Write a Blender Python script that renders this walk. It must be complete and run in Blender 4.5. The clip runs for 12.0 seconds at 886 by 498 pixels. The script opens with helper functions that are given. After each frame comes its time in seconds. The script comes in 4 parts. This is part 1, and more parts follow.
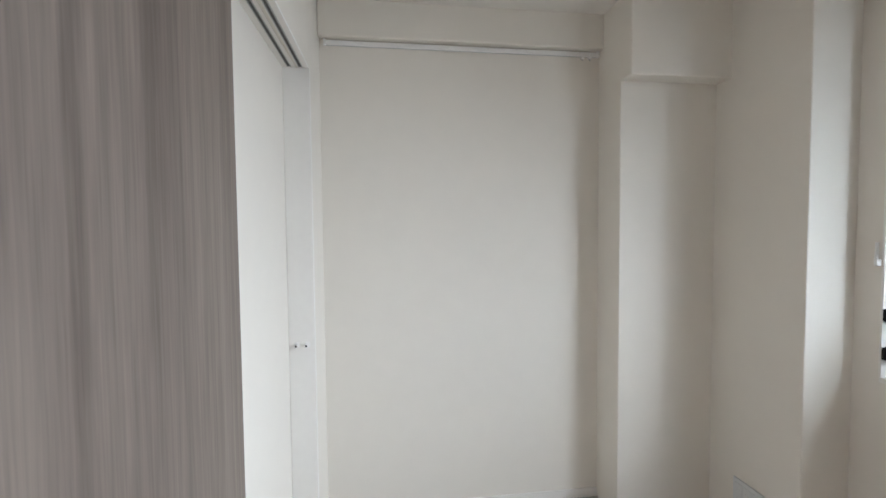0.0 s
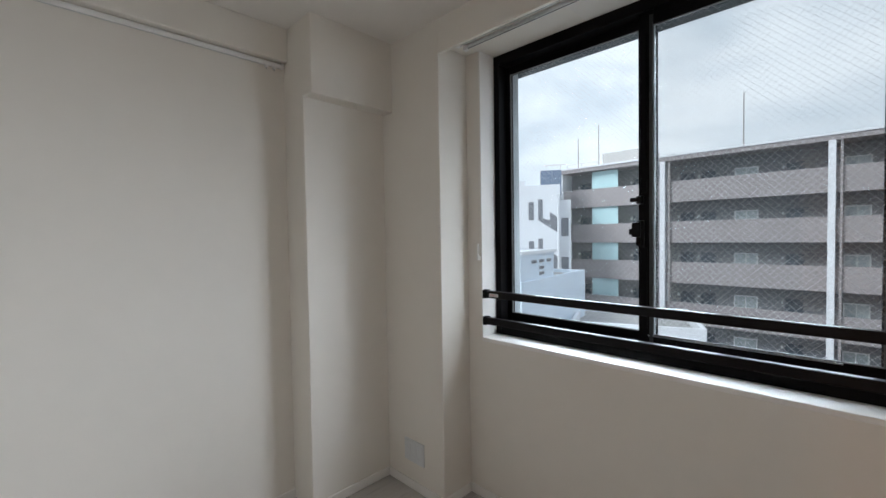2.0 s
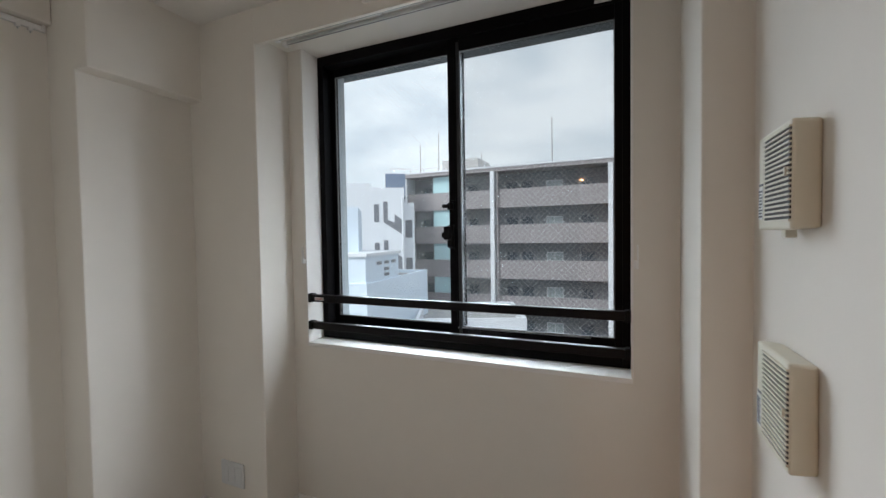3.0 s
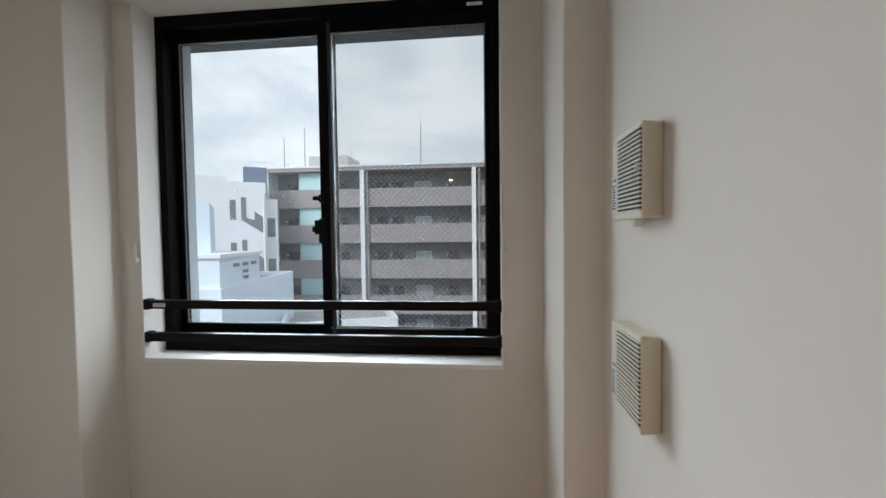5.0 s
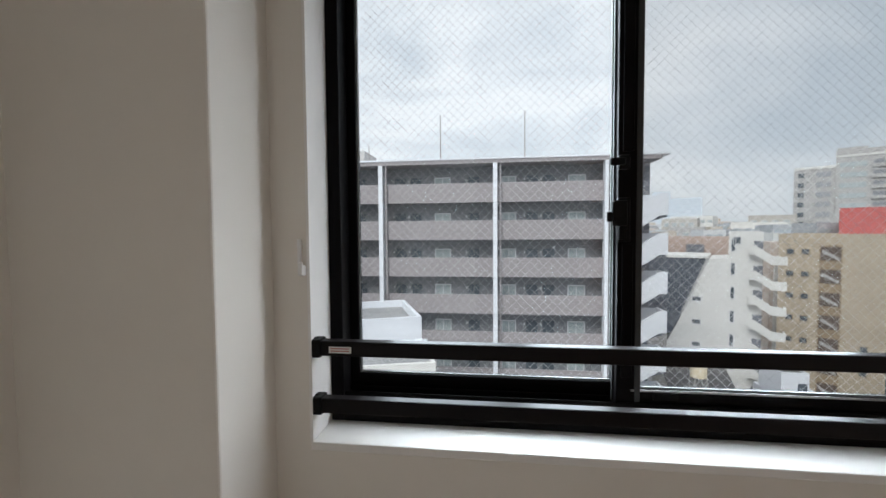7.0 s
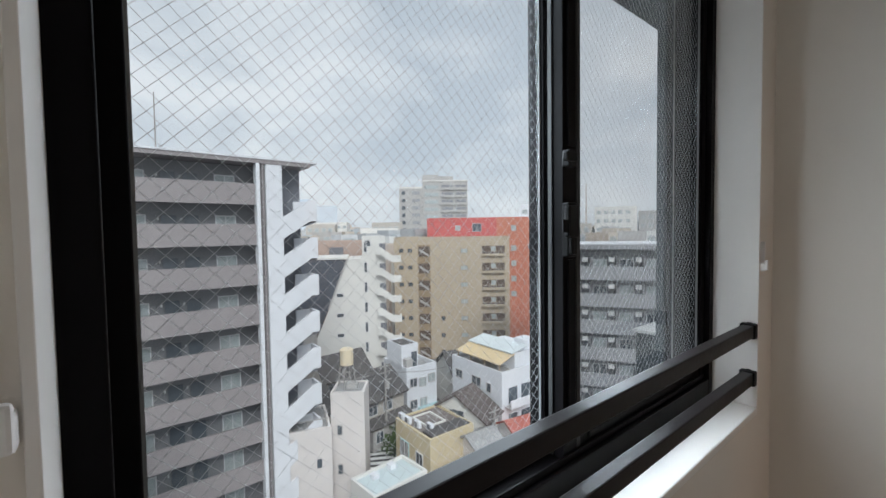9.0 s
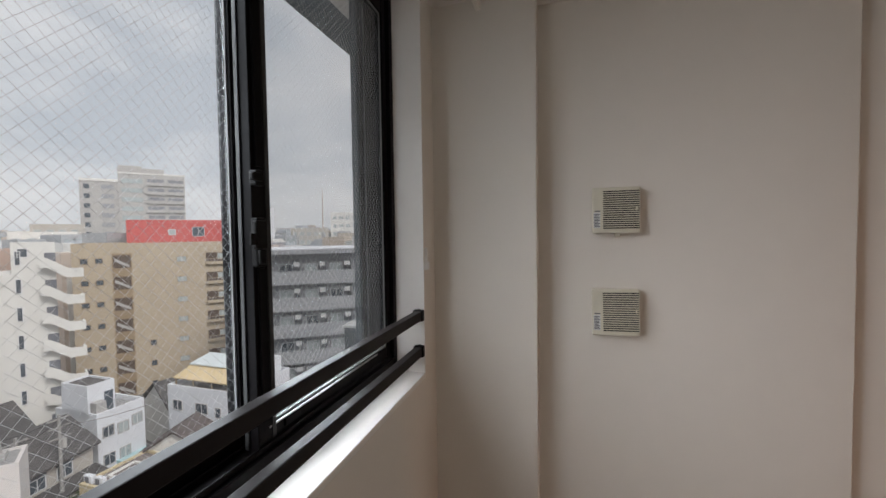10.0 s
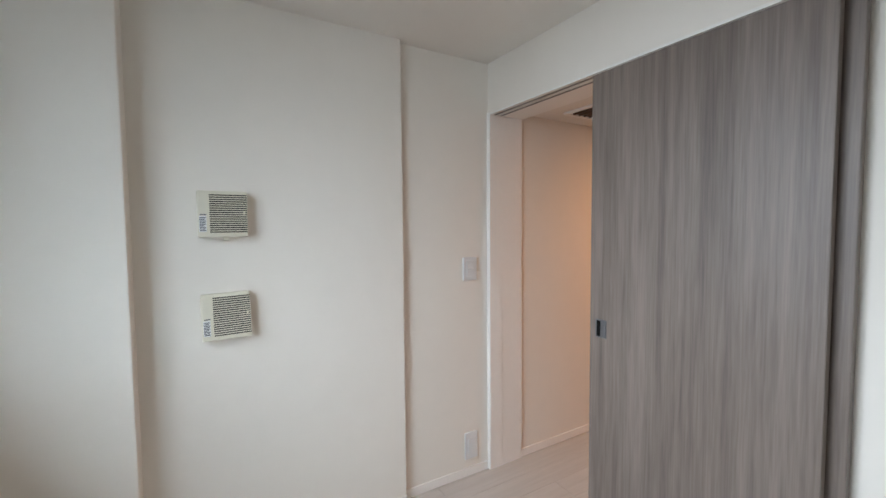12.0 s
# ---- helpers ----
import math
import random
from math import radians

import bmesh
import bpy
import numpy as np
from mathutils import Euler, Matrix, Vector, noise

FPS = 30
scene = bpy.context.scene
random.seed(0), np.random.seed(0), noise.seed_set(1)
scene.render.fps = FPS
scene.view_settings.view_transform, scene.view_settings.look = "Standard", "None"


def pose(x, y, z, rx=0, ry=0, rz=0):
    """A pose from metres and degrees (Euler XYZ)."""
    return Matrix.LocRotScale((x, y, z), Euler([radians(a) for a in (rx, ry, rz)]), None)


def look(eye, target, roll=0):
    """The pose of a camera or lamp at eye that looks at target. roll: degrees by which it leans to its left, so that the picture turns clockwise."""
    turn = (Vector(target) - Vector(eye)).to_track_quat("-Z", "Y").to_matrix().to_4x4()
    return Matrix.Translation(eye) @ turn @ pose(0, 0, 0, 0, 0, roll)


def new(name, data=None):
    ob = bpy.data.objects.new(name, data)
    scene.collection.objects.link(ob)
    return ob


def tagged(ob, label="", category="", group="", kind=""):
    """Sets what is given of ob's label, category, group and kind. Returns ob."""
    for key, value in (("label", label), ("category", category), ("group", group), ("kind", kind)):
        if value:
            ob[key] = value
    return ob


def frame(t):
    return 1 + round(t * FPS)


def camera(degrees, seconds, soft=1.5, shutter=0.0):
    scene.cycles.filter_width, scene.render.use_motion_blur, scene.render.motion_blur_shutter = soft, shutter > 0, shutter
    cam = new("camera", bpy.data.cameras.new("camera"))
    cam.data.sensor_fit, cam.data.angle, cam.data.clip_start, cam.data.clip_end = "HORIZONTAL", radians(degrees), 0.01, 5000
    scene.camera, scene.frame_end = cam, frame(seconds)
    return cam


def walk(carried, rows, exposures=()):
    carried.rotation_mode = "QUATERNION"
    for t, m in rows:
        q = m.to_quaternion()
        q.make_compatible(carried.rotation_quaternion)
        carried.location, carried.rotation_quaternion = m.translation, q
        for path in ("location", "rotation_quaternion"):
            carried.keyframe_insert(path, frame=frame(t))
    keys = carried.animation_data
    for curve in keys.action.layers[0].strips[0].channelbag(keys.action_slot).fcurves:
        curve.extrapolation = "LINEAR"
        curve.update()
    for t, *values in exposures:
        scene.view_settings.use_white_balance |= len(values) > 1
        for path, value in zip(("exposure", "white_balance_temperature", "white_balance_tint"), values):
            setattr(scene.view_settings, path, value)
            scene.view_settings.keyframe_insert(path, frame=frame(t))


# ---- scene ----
cam = camera(93.9, 12.0)
PATH = [
    (0, (1.77, 0.325, 1.431), (-0.213, 0.575, 1.347), -0.5),
    (0.5, (1.765, 0.334, 1.411), (-0.186, 0.767, 1.348), -0.6),
    (1, (1.784, 0.347, 1.412), (-0.067, 1.102, 1.353), -0.7),
    (1.5, (1.821, 0.385, 1.42), (0.154, 1.487, 1.359), -0.8),
    (2, (1.877, 0.405, 1.421), (0.47, 1.826, 1.36), -0.9),
    (2.5, (1.942, 0.421, 1.422), (0.839, 2.088, 1.357), -0.9),
    (3, (1.993, 0.433, 1.425), (1.186, 2.262, 1.36), -0.9),
    (3.5, (2.023, 0.446, 1.423), (1.473, 2.368, 1.358), -0.8),
    (5.5, (1.86, 0.523, 1.399), (1.664, 2.512, 1.324), -0.7),
    (6, (1.593, 0.738, 1.408), (1.346, 2.721, 1.329), -0.5),
    (6.5, (1.231, 0.949, 1.395), (0.938, 2.926, 1.311), -0.4),
    (8.5, (0.494, 1.713, 1.396), (1.177, 3.591, 1.323), -0.7),
    (9, (0.510, 1.757, 1.418), (1.771, 3.307, 1.339), -0.8),
    (9.5, (0.486, 1.675, 1.424), (2.178, 2.738, 1.35), -0.8),
    (10, (0.457, 1.599, 1.434), (2.381, 2.139, 1.359), -0.8),
    (10.5, (0.421, 1.546, 1.436), (2.418, 1.623, 1.357), -1.0),
    (11, (0.406, 1.524, 1.453), (2.373, 1.176, 1.359), -0.8),
    (11.5, (0.387, 1.488, 1.451), (2.261, 0.797, 1.355), -0.7),
    (12, (0.368, 1.473, 1.46), (2.084, 0.453, 1.352), -0.5),
]
# levels
WINDOW_W = 34.0
TILT, SPREAD, FAN = 31, 108, 37
HALL_W = 13.0
SKY = 1.3
EXPOSURES = [(0.0, 0.55, 6100, 12), (1.0, 0.33, 6100, 11), (2.0, 0.08, 6150, 13), (3.0, 0.0, 6300, 13), (6.5, -0.1, 6400, 14), (8.5, -0.36, 6600, 20), (9.0, -0.42, 6400, 15), (9.5, -0.52, 6300, 12), (10.0, -0.5, 6850, 20), (11.0, -0.08, 6420, 14), (11.5, 0.2, 6400, 12), (12.0, 0.42, 6050, 11)]
walk(cam, [(t, look(eye, target, roll)) for t, eye, target, roll in PATH], EXPOSURES)

# ---- world and light ----
world = bpy.data.worlds.new("overcast_sky")
scene.world = world
world.use_nodes = True
wn, wl = world.node_tree.nodes, world.node_tree.links
wn.clear()
w_out = wn.new("ShaderNodeOutputWorld")
w_bg = wn.new("ShaderNodeBackground")
w_sky = wn.new("ShaderNodeTexSky")
w_sky.sky_type = "NISHITA"
w_sky.sun_disc = False
w_sky.sun_elevation, w_sky.sun_rotation = radians(41), radians(205)
w_sky.air_density, w_sky.dust_density = 1.0, 3.0
w_scale = wn.new("ShaderNodeMix")
w_scale.data_type, w_scale.blend_type = "RGBA", "MULTIPLY"
w_scale.inputs[0].default_value = 1.0
w_scale.inputs[7].default_value = (0.09, 0.09, 0.09, 1)
w_co = wn.new("ShaderNodeTexCoord")
w_map = wn.new("ShaderNodeMapping")
w_map.inputs["Scale"].default_value = (1.0, 1.0, 2.6)
w_no = wn.new("ShaderNodeTexNoise")
w_no.inputs["Scale"].default_value = 2.3
w_no.inputs["Detail"].default_value = 7.0
w_no.inputs["Roughness"].default_value = 0.52
w_no.inputs["Distortion"].default_value = 0.4
w_ramp = wn.new("ShaderNodeValToRGB")
w_ramp.color_ramp.elements[0].position, w_ramp.color_ramp.elements[0].color = 0.36, (0.63, 0.685, 0.74, 1)
w_ramp.color_ramp.elements[1].position, w_ramp.color_ramp.elements[1].color = 0.60, (0.955, 0.965, 0.975, 1)
w_mix = wn.new("ShaderNodeMix")
w_mix.data_type = "RGBA"
w_mix.inputs[0].default_value = 0.93
wl.new(w_co.outputs["Generated"], w_map.inputs["Vector"])
wl.new(w_map.outputs["Vector"], w_no.inputs["Vector"])
wl.new(w_no.outputs["Fac"], w_ramp.inputs["Fac"])
wl.new(w_sky.outputs["Color"], w_scale.inputs[6])
wl.new(w_scale.outputs[2], w_mix.inputs[6])
wl.new(w_ramp.outputs["Color"], w_mix.inputs[7])
wl.new(w_mix.outputs[2], w_bg.inputs["Color"])
w_bg.inputs["Strength"].default_value = SKY
wl.new(w_bg.outputs["Background"], w_out.inputs["Surface"])

sun = new("sun", bpy.data.lights.new("sun", "SUN"))
sun.data.energy, sun.data.angle, sun.data.color = 3.0, radians(25), (1.0, 0.97, 0.93)
sun.matrix_world = look((0, 0, 40), (20, 42, 0))

# skylight through the window's opening, falling inwards and down as from the sky above the roofs opposite
for k in (-1, 0, 1):
    for row in range(3):
        sky_lamp = new("window_skylight", bpy.data.lights.new("window_skylight", "AREA"))
        sky_lamp.data.shape, sky_lamp.data.size, sky_lamp.data.size_y = "RECTANGLE", 0.42, 0.45
        sky_lamp.data.energy, sky_lamp.data.color, sky_lamp.data.spread = WINDOW_W / 9 * (1 - 0.2 * k), (0.85, 0.935, 1.0), radians(SPREAD)
        at, az = Vector((1.243 - 0.487 * k, 2.55, 1.15 + 0.48 * row)), radians(FAN * k)
        sky_lamp.matrix_world = look(at, at + Vector((math.sin(az) * math.cos(radians(TILT)), -math.cos(az) * math.cos(radians(TILT)), -math.sin(radians(TILT)))))

# warm lamp of the room beyond the sliding doors
hall_lamp = new("hall_downlight", bpy.data.lights.new("hall_downlight", "AREA"))
hall_lamp.data.shape, hall_lamp.data.size = "DISK", 0.12
hall_lamp.data.energy, hall_lamp.data.color = HALL_W, (1.0, 0.48, 0.19)
hall_lamp.matrix_world = look((1.45, -1.55, 2.12), (1.45, -1.55, 0.0))

# ---- materials ----


def mat(name, col, rough=0.6, metal=0.0, var=0.08, scale=6.0, bump=0.0, bscale=200.0, stretch=(1, 1, 1), col2=None, spec=0.5, random_var=0.0):
    """A painted, plastered or metal surface: two scales of variation and a fine relief."""
    m = bpy.data.materials.new(name)
    m.use_nodes = True
    n, l = m.node_tree.nodes, m.node_tree.links
    b = n["Principled BSDF"]
    co = n.new("ShaderNodeTexCoord")
    mp = n.new("ShaderNodeMapping")
    mp.inputs["Scale"].default_value = stretch
    l.new(co.outputs["Object"], mp.inputs["Vector"])
    big = n.new("ShaderNodeTexNoise")
    big.inputs["Scale"].default_value, big.inputs["Detail"].default_value = scale, 5
    small = n.new("ShaderNodeTexNoise")
    small.inputs["Scale"].default_value, small.inputs["Detail"].default_value = scale * 9, 4
    l.new(mp.outputs["Vector"], big.inputs["Vector"])
    l.new(mp.outputs["Vector"], small.inputs["Vector"])
    mix = n.new("ShaderNodeMix")
    mix.data_type = "FLOAT"
    mix.inputs[0].default_value = 0.4
    l.new(big.outputs["Fac"], mix.inputs[2])
    l.new(small.outputs["Fac"], mix.inputs[3])
    ramp = n.new("ShaderNodeValToRGB")
    lo = col2 if col2 else tuple(c * (1 - var) for c in col)
    hi = col if col2 else tuple(min(1, c * (1 + var)) for c in col)
    ramp.color_ramp.elements[0].position, ramp.color_ramp.elements[0].color = 0.32, (*lo, 1)
    ramp.color_ramp.elements[1].position, ramp.color_ramp.elements[1].color = 0.68, (*hi, 1)
    l.new(mix.outputs[0], ramp.inputs["Fac"])
    last = ramp.outputs["Color"]
    if random_var:
        info = n.new("ShaderNodeObjectInfo")
        mr = n.new("ShaderNodeMapRange")
        mr.inputs["To Min"].default_value, mr.inputs["To Max"].default_value = 1 - random_var, 1 + random_var
        l.new(info.outputs["Random"], mr.inputs["Value"])
        hs = n.new("ShaderNodeHueSaturation")
        l.new(mr.outputs["Result"], hs.inputs["Value"])
        l.new(last, hs.inputs["Color"])
        last = hs.outputs["Color"]
    l.new(last, b.inputs["Base Color"])
    rr = n.new("ShaderNodeMapRange")
    rr.inputs["To Min"].default_value, rr.inputs["To Max"].default_value = max(0.02, rough - 0.06), min(1, rough + 0.06)
    l.new(small.outputs["Fac"], rr.inputs["Value"])
    l.new(rr.outputs["Result"], b.inputs["Roughness"])
    b.inputs["Metallic"].default_value = metal
    b.inputs["Specular IOR Level"].default_value = spec
    if bump:
        fine = n.new("ShaderNodeTexNoise")
        fine.inputs["Scale"].default_value, fine.inputs["Detail"].default_value = bscale, 3
        l.new(mp.outputs["Vector"], fine.inputs["Vector"])
        bp = n.new("ShaderNodeBump")
        bp.inputs["Strength"].default_value, bp.inputs["Distance"].default_value = bump, 0.002
        l.new(fine.outputs["Fac"], bp.inputs["Height"])
        l.new(bp.outputs["Normal"], b.inputs["Normal"])
    return m


def wood_mat(name, dark, light, axis_scale, rough=0.5):
    """Printed wood grain: long streaks along one axis, with broad and fine bands."""
    m = bpy.data.materials.new(name)
    m.use_nodes = True
    n, l = m.node_tree.nodes, m.node_tree.links
    b = n["Principled BSDF"]
    co = n.new("ShaderNodeTexCoord")
    outs = []
    for k, (f, d) in enumerate(((9, 3), (48, 5), (190, 2))):
        mp = n.new("ShaderNodeMapping")
        mp.inputs["Scale"].default_value = [f * a for a in axis_scale]
        mp.inputs["Location"].default_value = (3.1 * k, 1.7 * k, 0.4 * k)
        no = n.new("ShaderNodeTexNoise")
        no.inputs["Scale"].default_value, no.inputs["Detail"].default_value = 1.0, d
        no.inputs["Distortion"].default_value = 0.08
        l.new(co.outputs["Object"], mp.inputs["Vector"])
        l.new(mp.outputs["Vector"], no.inputs["Vector"])
        outs.append(no.outputs["Fac"])
    m1 = n.new("ShaderNodeMix")
    m1.inputs[0].default_value = 0.55
    l.new(outs[0], m1.inputs[2])
    l.new(outs[1], m1.inputs[3])
    m2 = n.new("ShaderNodeMix")
    m2.inputs[0].default_value = 0.24
    l.new(m1.outputs[0], m2.inputs[2])
    l.new(outs[2], m2.inputs[3])
    ramp = n.new("ShaderNodeValToRGB")
    ramp.color_ramp.elements[0].position, ramp.color_ramp.elements[0].color = 0.36, (*dark, 1)
    ramp.color_ramp.elements[1].position, ramp.color_ramp.elements[1].color = 0.64, (*light, 1)
    l.new(m2.outputs[0], ramp.inputs["Fac"])
    l.new(ramp.outputs["Color"], b.inputs["Base Color"])
    b.inputs["Roughness"].default_value = rough
    bp = n.new("ShaderNodeBump")
    bp.inputs["Strength"].default_value, bp.inputs["Distance"].default_value = 0.12, 0.001
    l.new(m2.outputs[0], bp.inputs["Height"])
    l.new(bp.outputs["Normal"], b.inputs["Normal"])
    return m


def glass_mat(name, tint=(0.93, 0.97, 0.97)):
    m = bpy.data.materials.new(name)
    m.use_nodes = True
    n, l = m.node_tree.nodes, m.node_tree.links
    n.clear()
    out = n.new("ShaderNodeOutputMaterial")
    tr = n.new("ShaderNodeBsdfTransparent")
    tr.inputs["Color"].default_value = (*tint, 1)
    gl = n.new("ShaderNodeBsdfGlossy")
    gl.inputs["Roughness"].default_value = 0.02
    fr = n.new("ShaderNodeLayerWeight")
    po = n.new("ShaderNodeMath")
    po.operation = "POWER"
    po.inputs[1].default_value = 5.0
    l.new(fr.outputs["Facing"], po.inputs[0])
    ma = n.new("ShaderNodeMath")
    ma.operation = "MULTIPLY_ADD"
    ma.inputs[1].default_value, ma.inputs[2].default_value = 0.55, 0.03
    l.new(po.outputs["Value"], ma.inputs[0])
    mx = n.new("ShaderNodeMixShader")
    l.new(ma.outputs["Value"], mx.inputs["Fac"])
    l.new(tr.outputs["BSDF"], mx.inputs[1])
    l.new(gl.outputs["BSDF"], mx.inputs[2])
    l.new(mx.outputs["Shader"], out.inputs["Surface"])
    return m


def net_mat(name, col, cover):
    """A woven net too fine to resolve: threads cover a share of the sheet."""
    m = bpy.data.materials.new(name)
    m.use_nodes = True
    n, l = m.node_tree.nodes, m.node_tree.links
    n.clear()
    out = n.new("ShaderNodeOutputMaterial")
    tr, df, mx = n.new("ShaderNodeBsdfTransparent"), n.new("ShaderNodeBsdfDiffuse"), n.new("ShaderNodeMixShader")
    df.inputs["Color"].default_value = (*col, 1)
    mx.inputs["Fac"].default_value = cover
    l.new(tr.outputs["BSDF"], mx.inputs[1])
    l.new(df.outputs["BSDF"], mx.inputs[2])
    l.new(mx.outputs["Shader"], out.inputs["Surface"])
    return m


M_WALL = mat("wall_vinyl", (0.80, 0.752, 0.680), 0.75, var=0.018, scale=1.2, bump=0.10, bscale=330, spec=0.25)
M_CEIL = mat("ceiling_vinyl", (0.79, 0.75, 0.695), 0.8, var=0.015, scale=1.0, bump=0.1, bscale=300, spec=0.2)
M_TRIM = mat("white_trim", (0.84, 0.81, 0.765), 0.42, var=0.02, scale=4)
M_FLOOR = wood_mat("pale_floor", (0.45, 0.42, 0.385), (0.53, 0.50, 0.465), (1, 0.05, 1), 0.38)
M_DOOR = wood_mat("grey_brown_grain", (0.112, 0.086, 0.071), (0.228, 0.184, 0.154), (1, 1, 0.035), 0.48)
M_DOOR_EDGE = mat("door_edge", (0.16, 0.13, 0.11), 0.5, var=0.1, stretch=(1, 1, 0.1))
M_ALU = mat("grey_aluminium", (0.42, 0.42, 0.41), 0.35, metal=0.9, var=0.05)
M_TRACK = mat("track_groove", (0.06, 0.055, 0.05), 0.5, var=0.1)
M_BLACK = mat("black_aluminium", (0.0045, 0.004, 0.0045), 0.42, metal=0.0, var=0.2, scale=12, bump=0.05, bscale=500, spec=0.07)
M_RAILB = mat("dark_bronze_rail", (0.0075, 0.0058, 0.006), 0.40, var=0.08, scale=10, spec=0.13)
M_BRACK = mat("black_plastic", (0.005, 0.005, 0.005), 0.5, var=0.15, spec=0.12)
M_GASK = mat("pale_gasket", (0.19, 0.20, 0.20), 0.55, var=0.1)
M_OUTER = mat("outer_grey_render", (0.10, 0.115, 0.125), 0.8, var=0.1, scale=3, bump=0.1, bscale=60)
M_RUBBER = mat("gasket", (0.022, 0.024, 0.024), 0.55, var=0.15)
M_STEEL = mat("steel", (0.55, 0.55, 0.54), 0.3, metal=1.0, var=0.05)
M_BEIGE = mat("beige_plastic", (0.70, 0.66, 0.54), 0.48, var=0.03, scale=5)
M_SLOT = mat("slot_shade", (0.03, 0.026, 0.02), 0.7, var=0.15)
M_PLATE = mat("white_plastic", (0.84, 0.825, 0.80), 0.35, var=0.015)
M_SWITCH = mat("pale_switch_plastic", (0.70, 0.705, 0.70), 0.35, var=0.02)
M_GREYP = mat("pale_grey_plastic", (0.62, 0.62, 0.60), 0.4, var=0.03)
M_LABEL = mat("label_paper", (0.72, 0.72, 0.70), 0.6, var=0.03)
M_INK = mat("label_ink", (0.10, 0.10, 0.115), 0.6, var=0.1)
M_GLASS = glass_mat("clear_glass")
M_NET = net_mat("insect_net", (0.06, 0.062, 0.065), 0.13)
M_WIRE = mat("pane_wire", (0.60, 0.61, 0.62), 0.5, var=0.1)

# ---- building helpers ----


def box(bm, x0, x1, y0, y1, z0, z1):
    """Adds a box to a bmesh."""
    vs = [bm.verts.new((x, y, z)) for x in (x0, x1) for y in (y0, y1) for z in (z0, z1)]
    for f in ((0, 1, 3, 2), (4, 6, 7, 5), (0, 4, 5, 1), (2, 3, 7, 6), (0, 2, 6, 4), (1, 5, 7, 3)):
        bm.faces.new([vs[i] for i in f])
    return vs


def prism(bm, pts, y0, y1):
    """A polygon in x and z, drawn out from y0 to y1."""
    a = [bm.verts.new((x, y0, z)) for x, z in pts]
    b = [bm.verts.new((x, y1, z)) for x, z in pts]
    bm.faces.new(a)
    bm.faces.new(list(reversed(b)))
    for i in range(len(pts)):
        j = (i + 1) % len(pts)
        bm.faces.new((a[j], a[i], b[i], b[j]))


def mesh_of(name, bm, material, bevel=0.0, segs=2, smooth=False):
    bmesh.ops.recalc_face_normals(bm, faces=bm.faces)
    if bevel:
        bmesh.ops.bevel(bm, geom=[e for e in bm.edges if e.calc_face_angle(0) > 0.6], offset=bevel, segments=segs, affect="EDGES", profile=0.5)
    me = bpy.data.meshes.new(name)
    bm.to_mesh(me)
    bm.free()
    me.materials.append(material)
    if smooth:
        me.polygons.foreach_set("use_smooth", [True] * len(me.polygons))
    return me


def part(name, bm, material, parent=None, label="", bevel=0.0, segs=2, smooth=False):
    """One bmesh as one mesh object, under a thing or part if there is one."""
    ob = new(name, mesh_of(name, bm, material, bevel, segs, smooth))
    if parent:
        ob.parent = parent
    return tagged(ob, label) if label else ob


def boxes(*items):
    bm = bmesh.new()
    for it in items:
        box(bm, *it)
    return bm


def bpart(name, dims, material, parent=None, label="", bevel=0.0, segs=2):
    return part(name, boxes(dims), material, parent, label, bevel, segs)


def structure(name, bm, material, label, category, bevel=0.0):
    return tagged(part(name, bm, material, None, "", bevel), label, category, kind="structure")


def thing(name, at, label, category, group="", kind=""):
    ob = new(name)
    ob.empty_display_size = 0.05
    ob.location = at
    return tagged(ob, label, category, group, kind)


def cyl(bm, p, q, r0, r1=None, n=12):
    """A closed round bar from p to q."""
    r1 = r0 if r1 is None else r1
    p, q = Vector(p), Vector(q)
    m = (q - p).to_track_quat("Z", "Y").to_matrix()
    a = [bm.verts.new(p + m @ Vector((r0 * math.cos(2 * math.pi * i / n), r0 * math.sin(2 * math.pi * i / n), 0))) for i in range(n)]
    b = [bm.verts.new(q + m @ Vector((r1 * math.cos(2 * math.pi * i / n), r1 * math.sin(2 * math.pi * i / n), 0))) for i in range(n)]
    bm.faces.new(list(reversed(a)))
    bm.faces.new(b)
    for i in range(n):
        j = (i + 1) % n
        bm.faces.new((a[i], a[j], b[j], b[i]))


# ---- the room ----
XW, XE, XE2 = -0.29, 2.285, 2.325      # west wall, east wall, its set-back end
YN, YW, YP = 1.905, 2.119, 1.684       # north wall beside the recess, window wall, east pillar
ZC1, ZC2 = 2.517, 2.39                 # ceiling, its lower part
ZD = 2.10                              # door soffit
WX0, WX1, WZ0, WZ1 = 0.468, 2.018, 0.878, 2.392
YO = 2.44                              # outer face of the window wall

structure("floor", boxes((-0.6, 2.75, -3.4, 2.5, -0.2, -0.012)), M_TRIM, "pale floor base below the planks", "floor")
structure("ceiling", boxes((-0.6, 1.0, -0.0, 2.5, ZC1, ZC1 + 0.2), (1.0, 2.75, 0.0, 2.5, ZC2, ZC1 + 0.2)), M_CEIL, "white wallpapered ceiling with a lowered part", "ceiling", 0.004)
structure("wall_west", boxes((-0.5, XW, -0.3, 2.5, 0.0, 2.7)), M_WALL, "plain white wallpapered wall", "wall")
structure("wall_west_beam", boxes((XW - 0.02, XW + 0.045, 0.0, 1.41, 2.348, 2.6)), M_WALL, "shallow white beam above the picture rail", "beam", 0.006)
structure("column_west", boxes((-0.4, -0.086, 1.408, YN + 0.1, 0.0, 2.16)), M_WALL, "white wallpapered column at the wall", "column", 0.005)
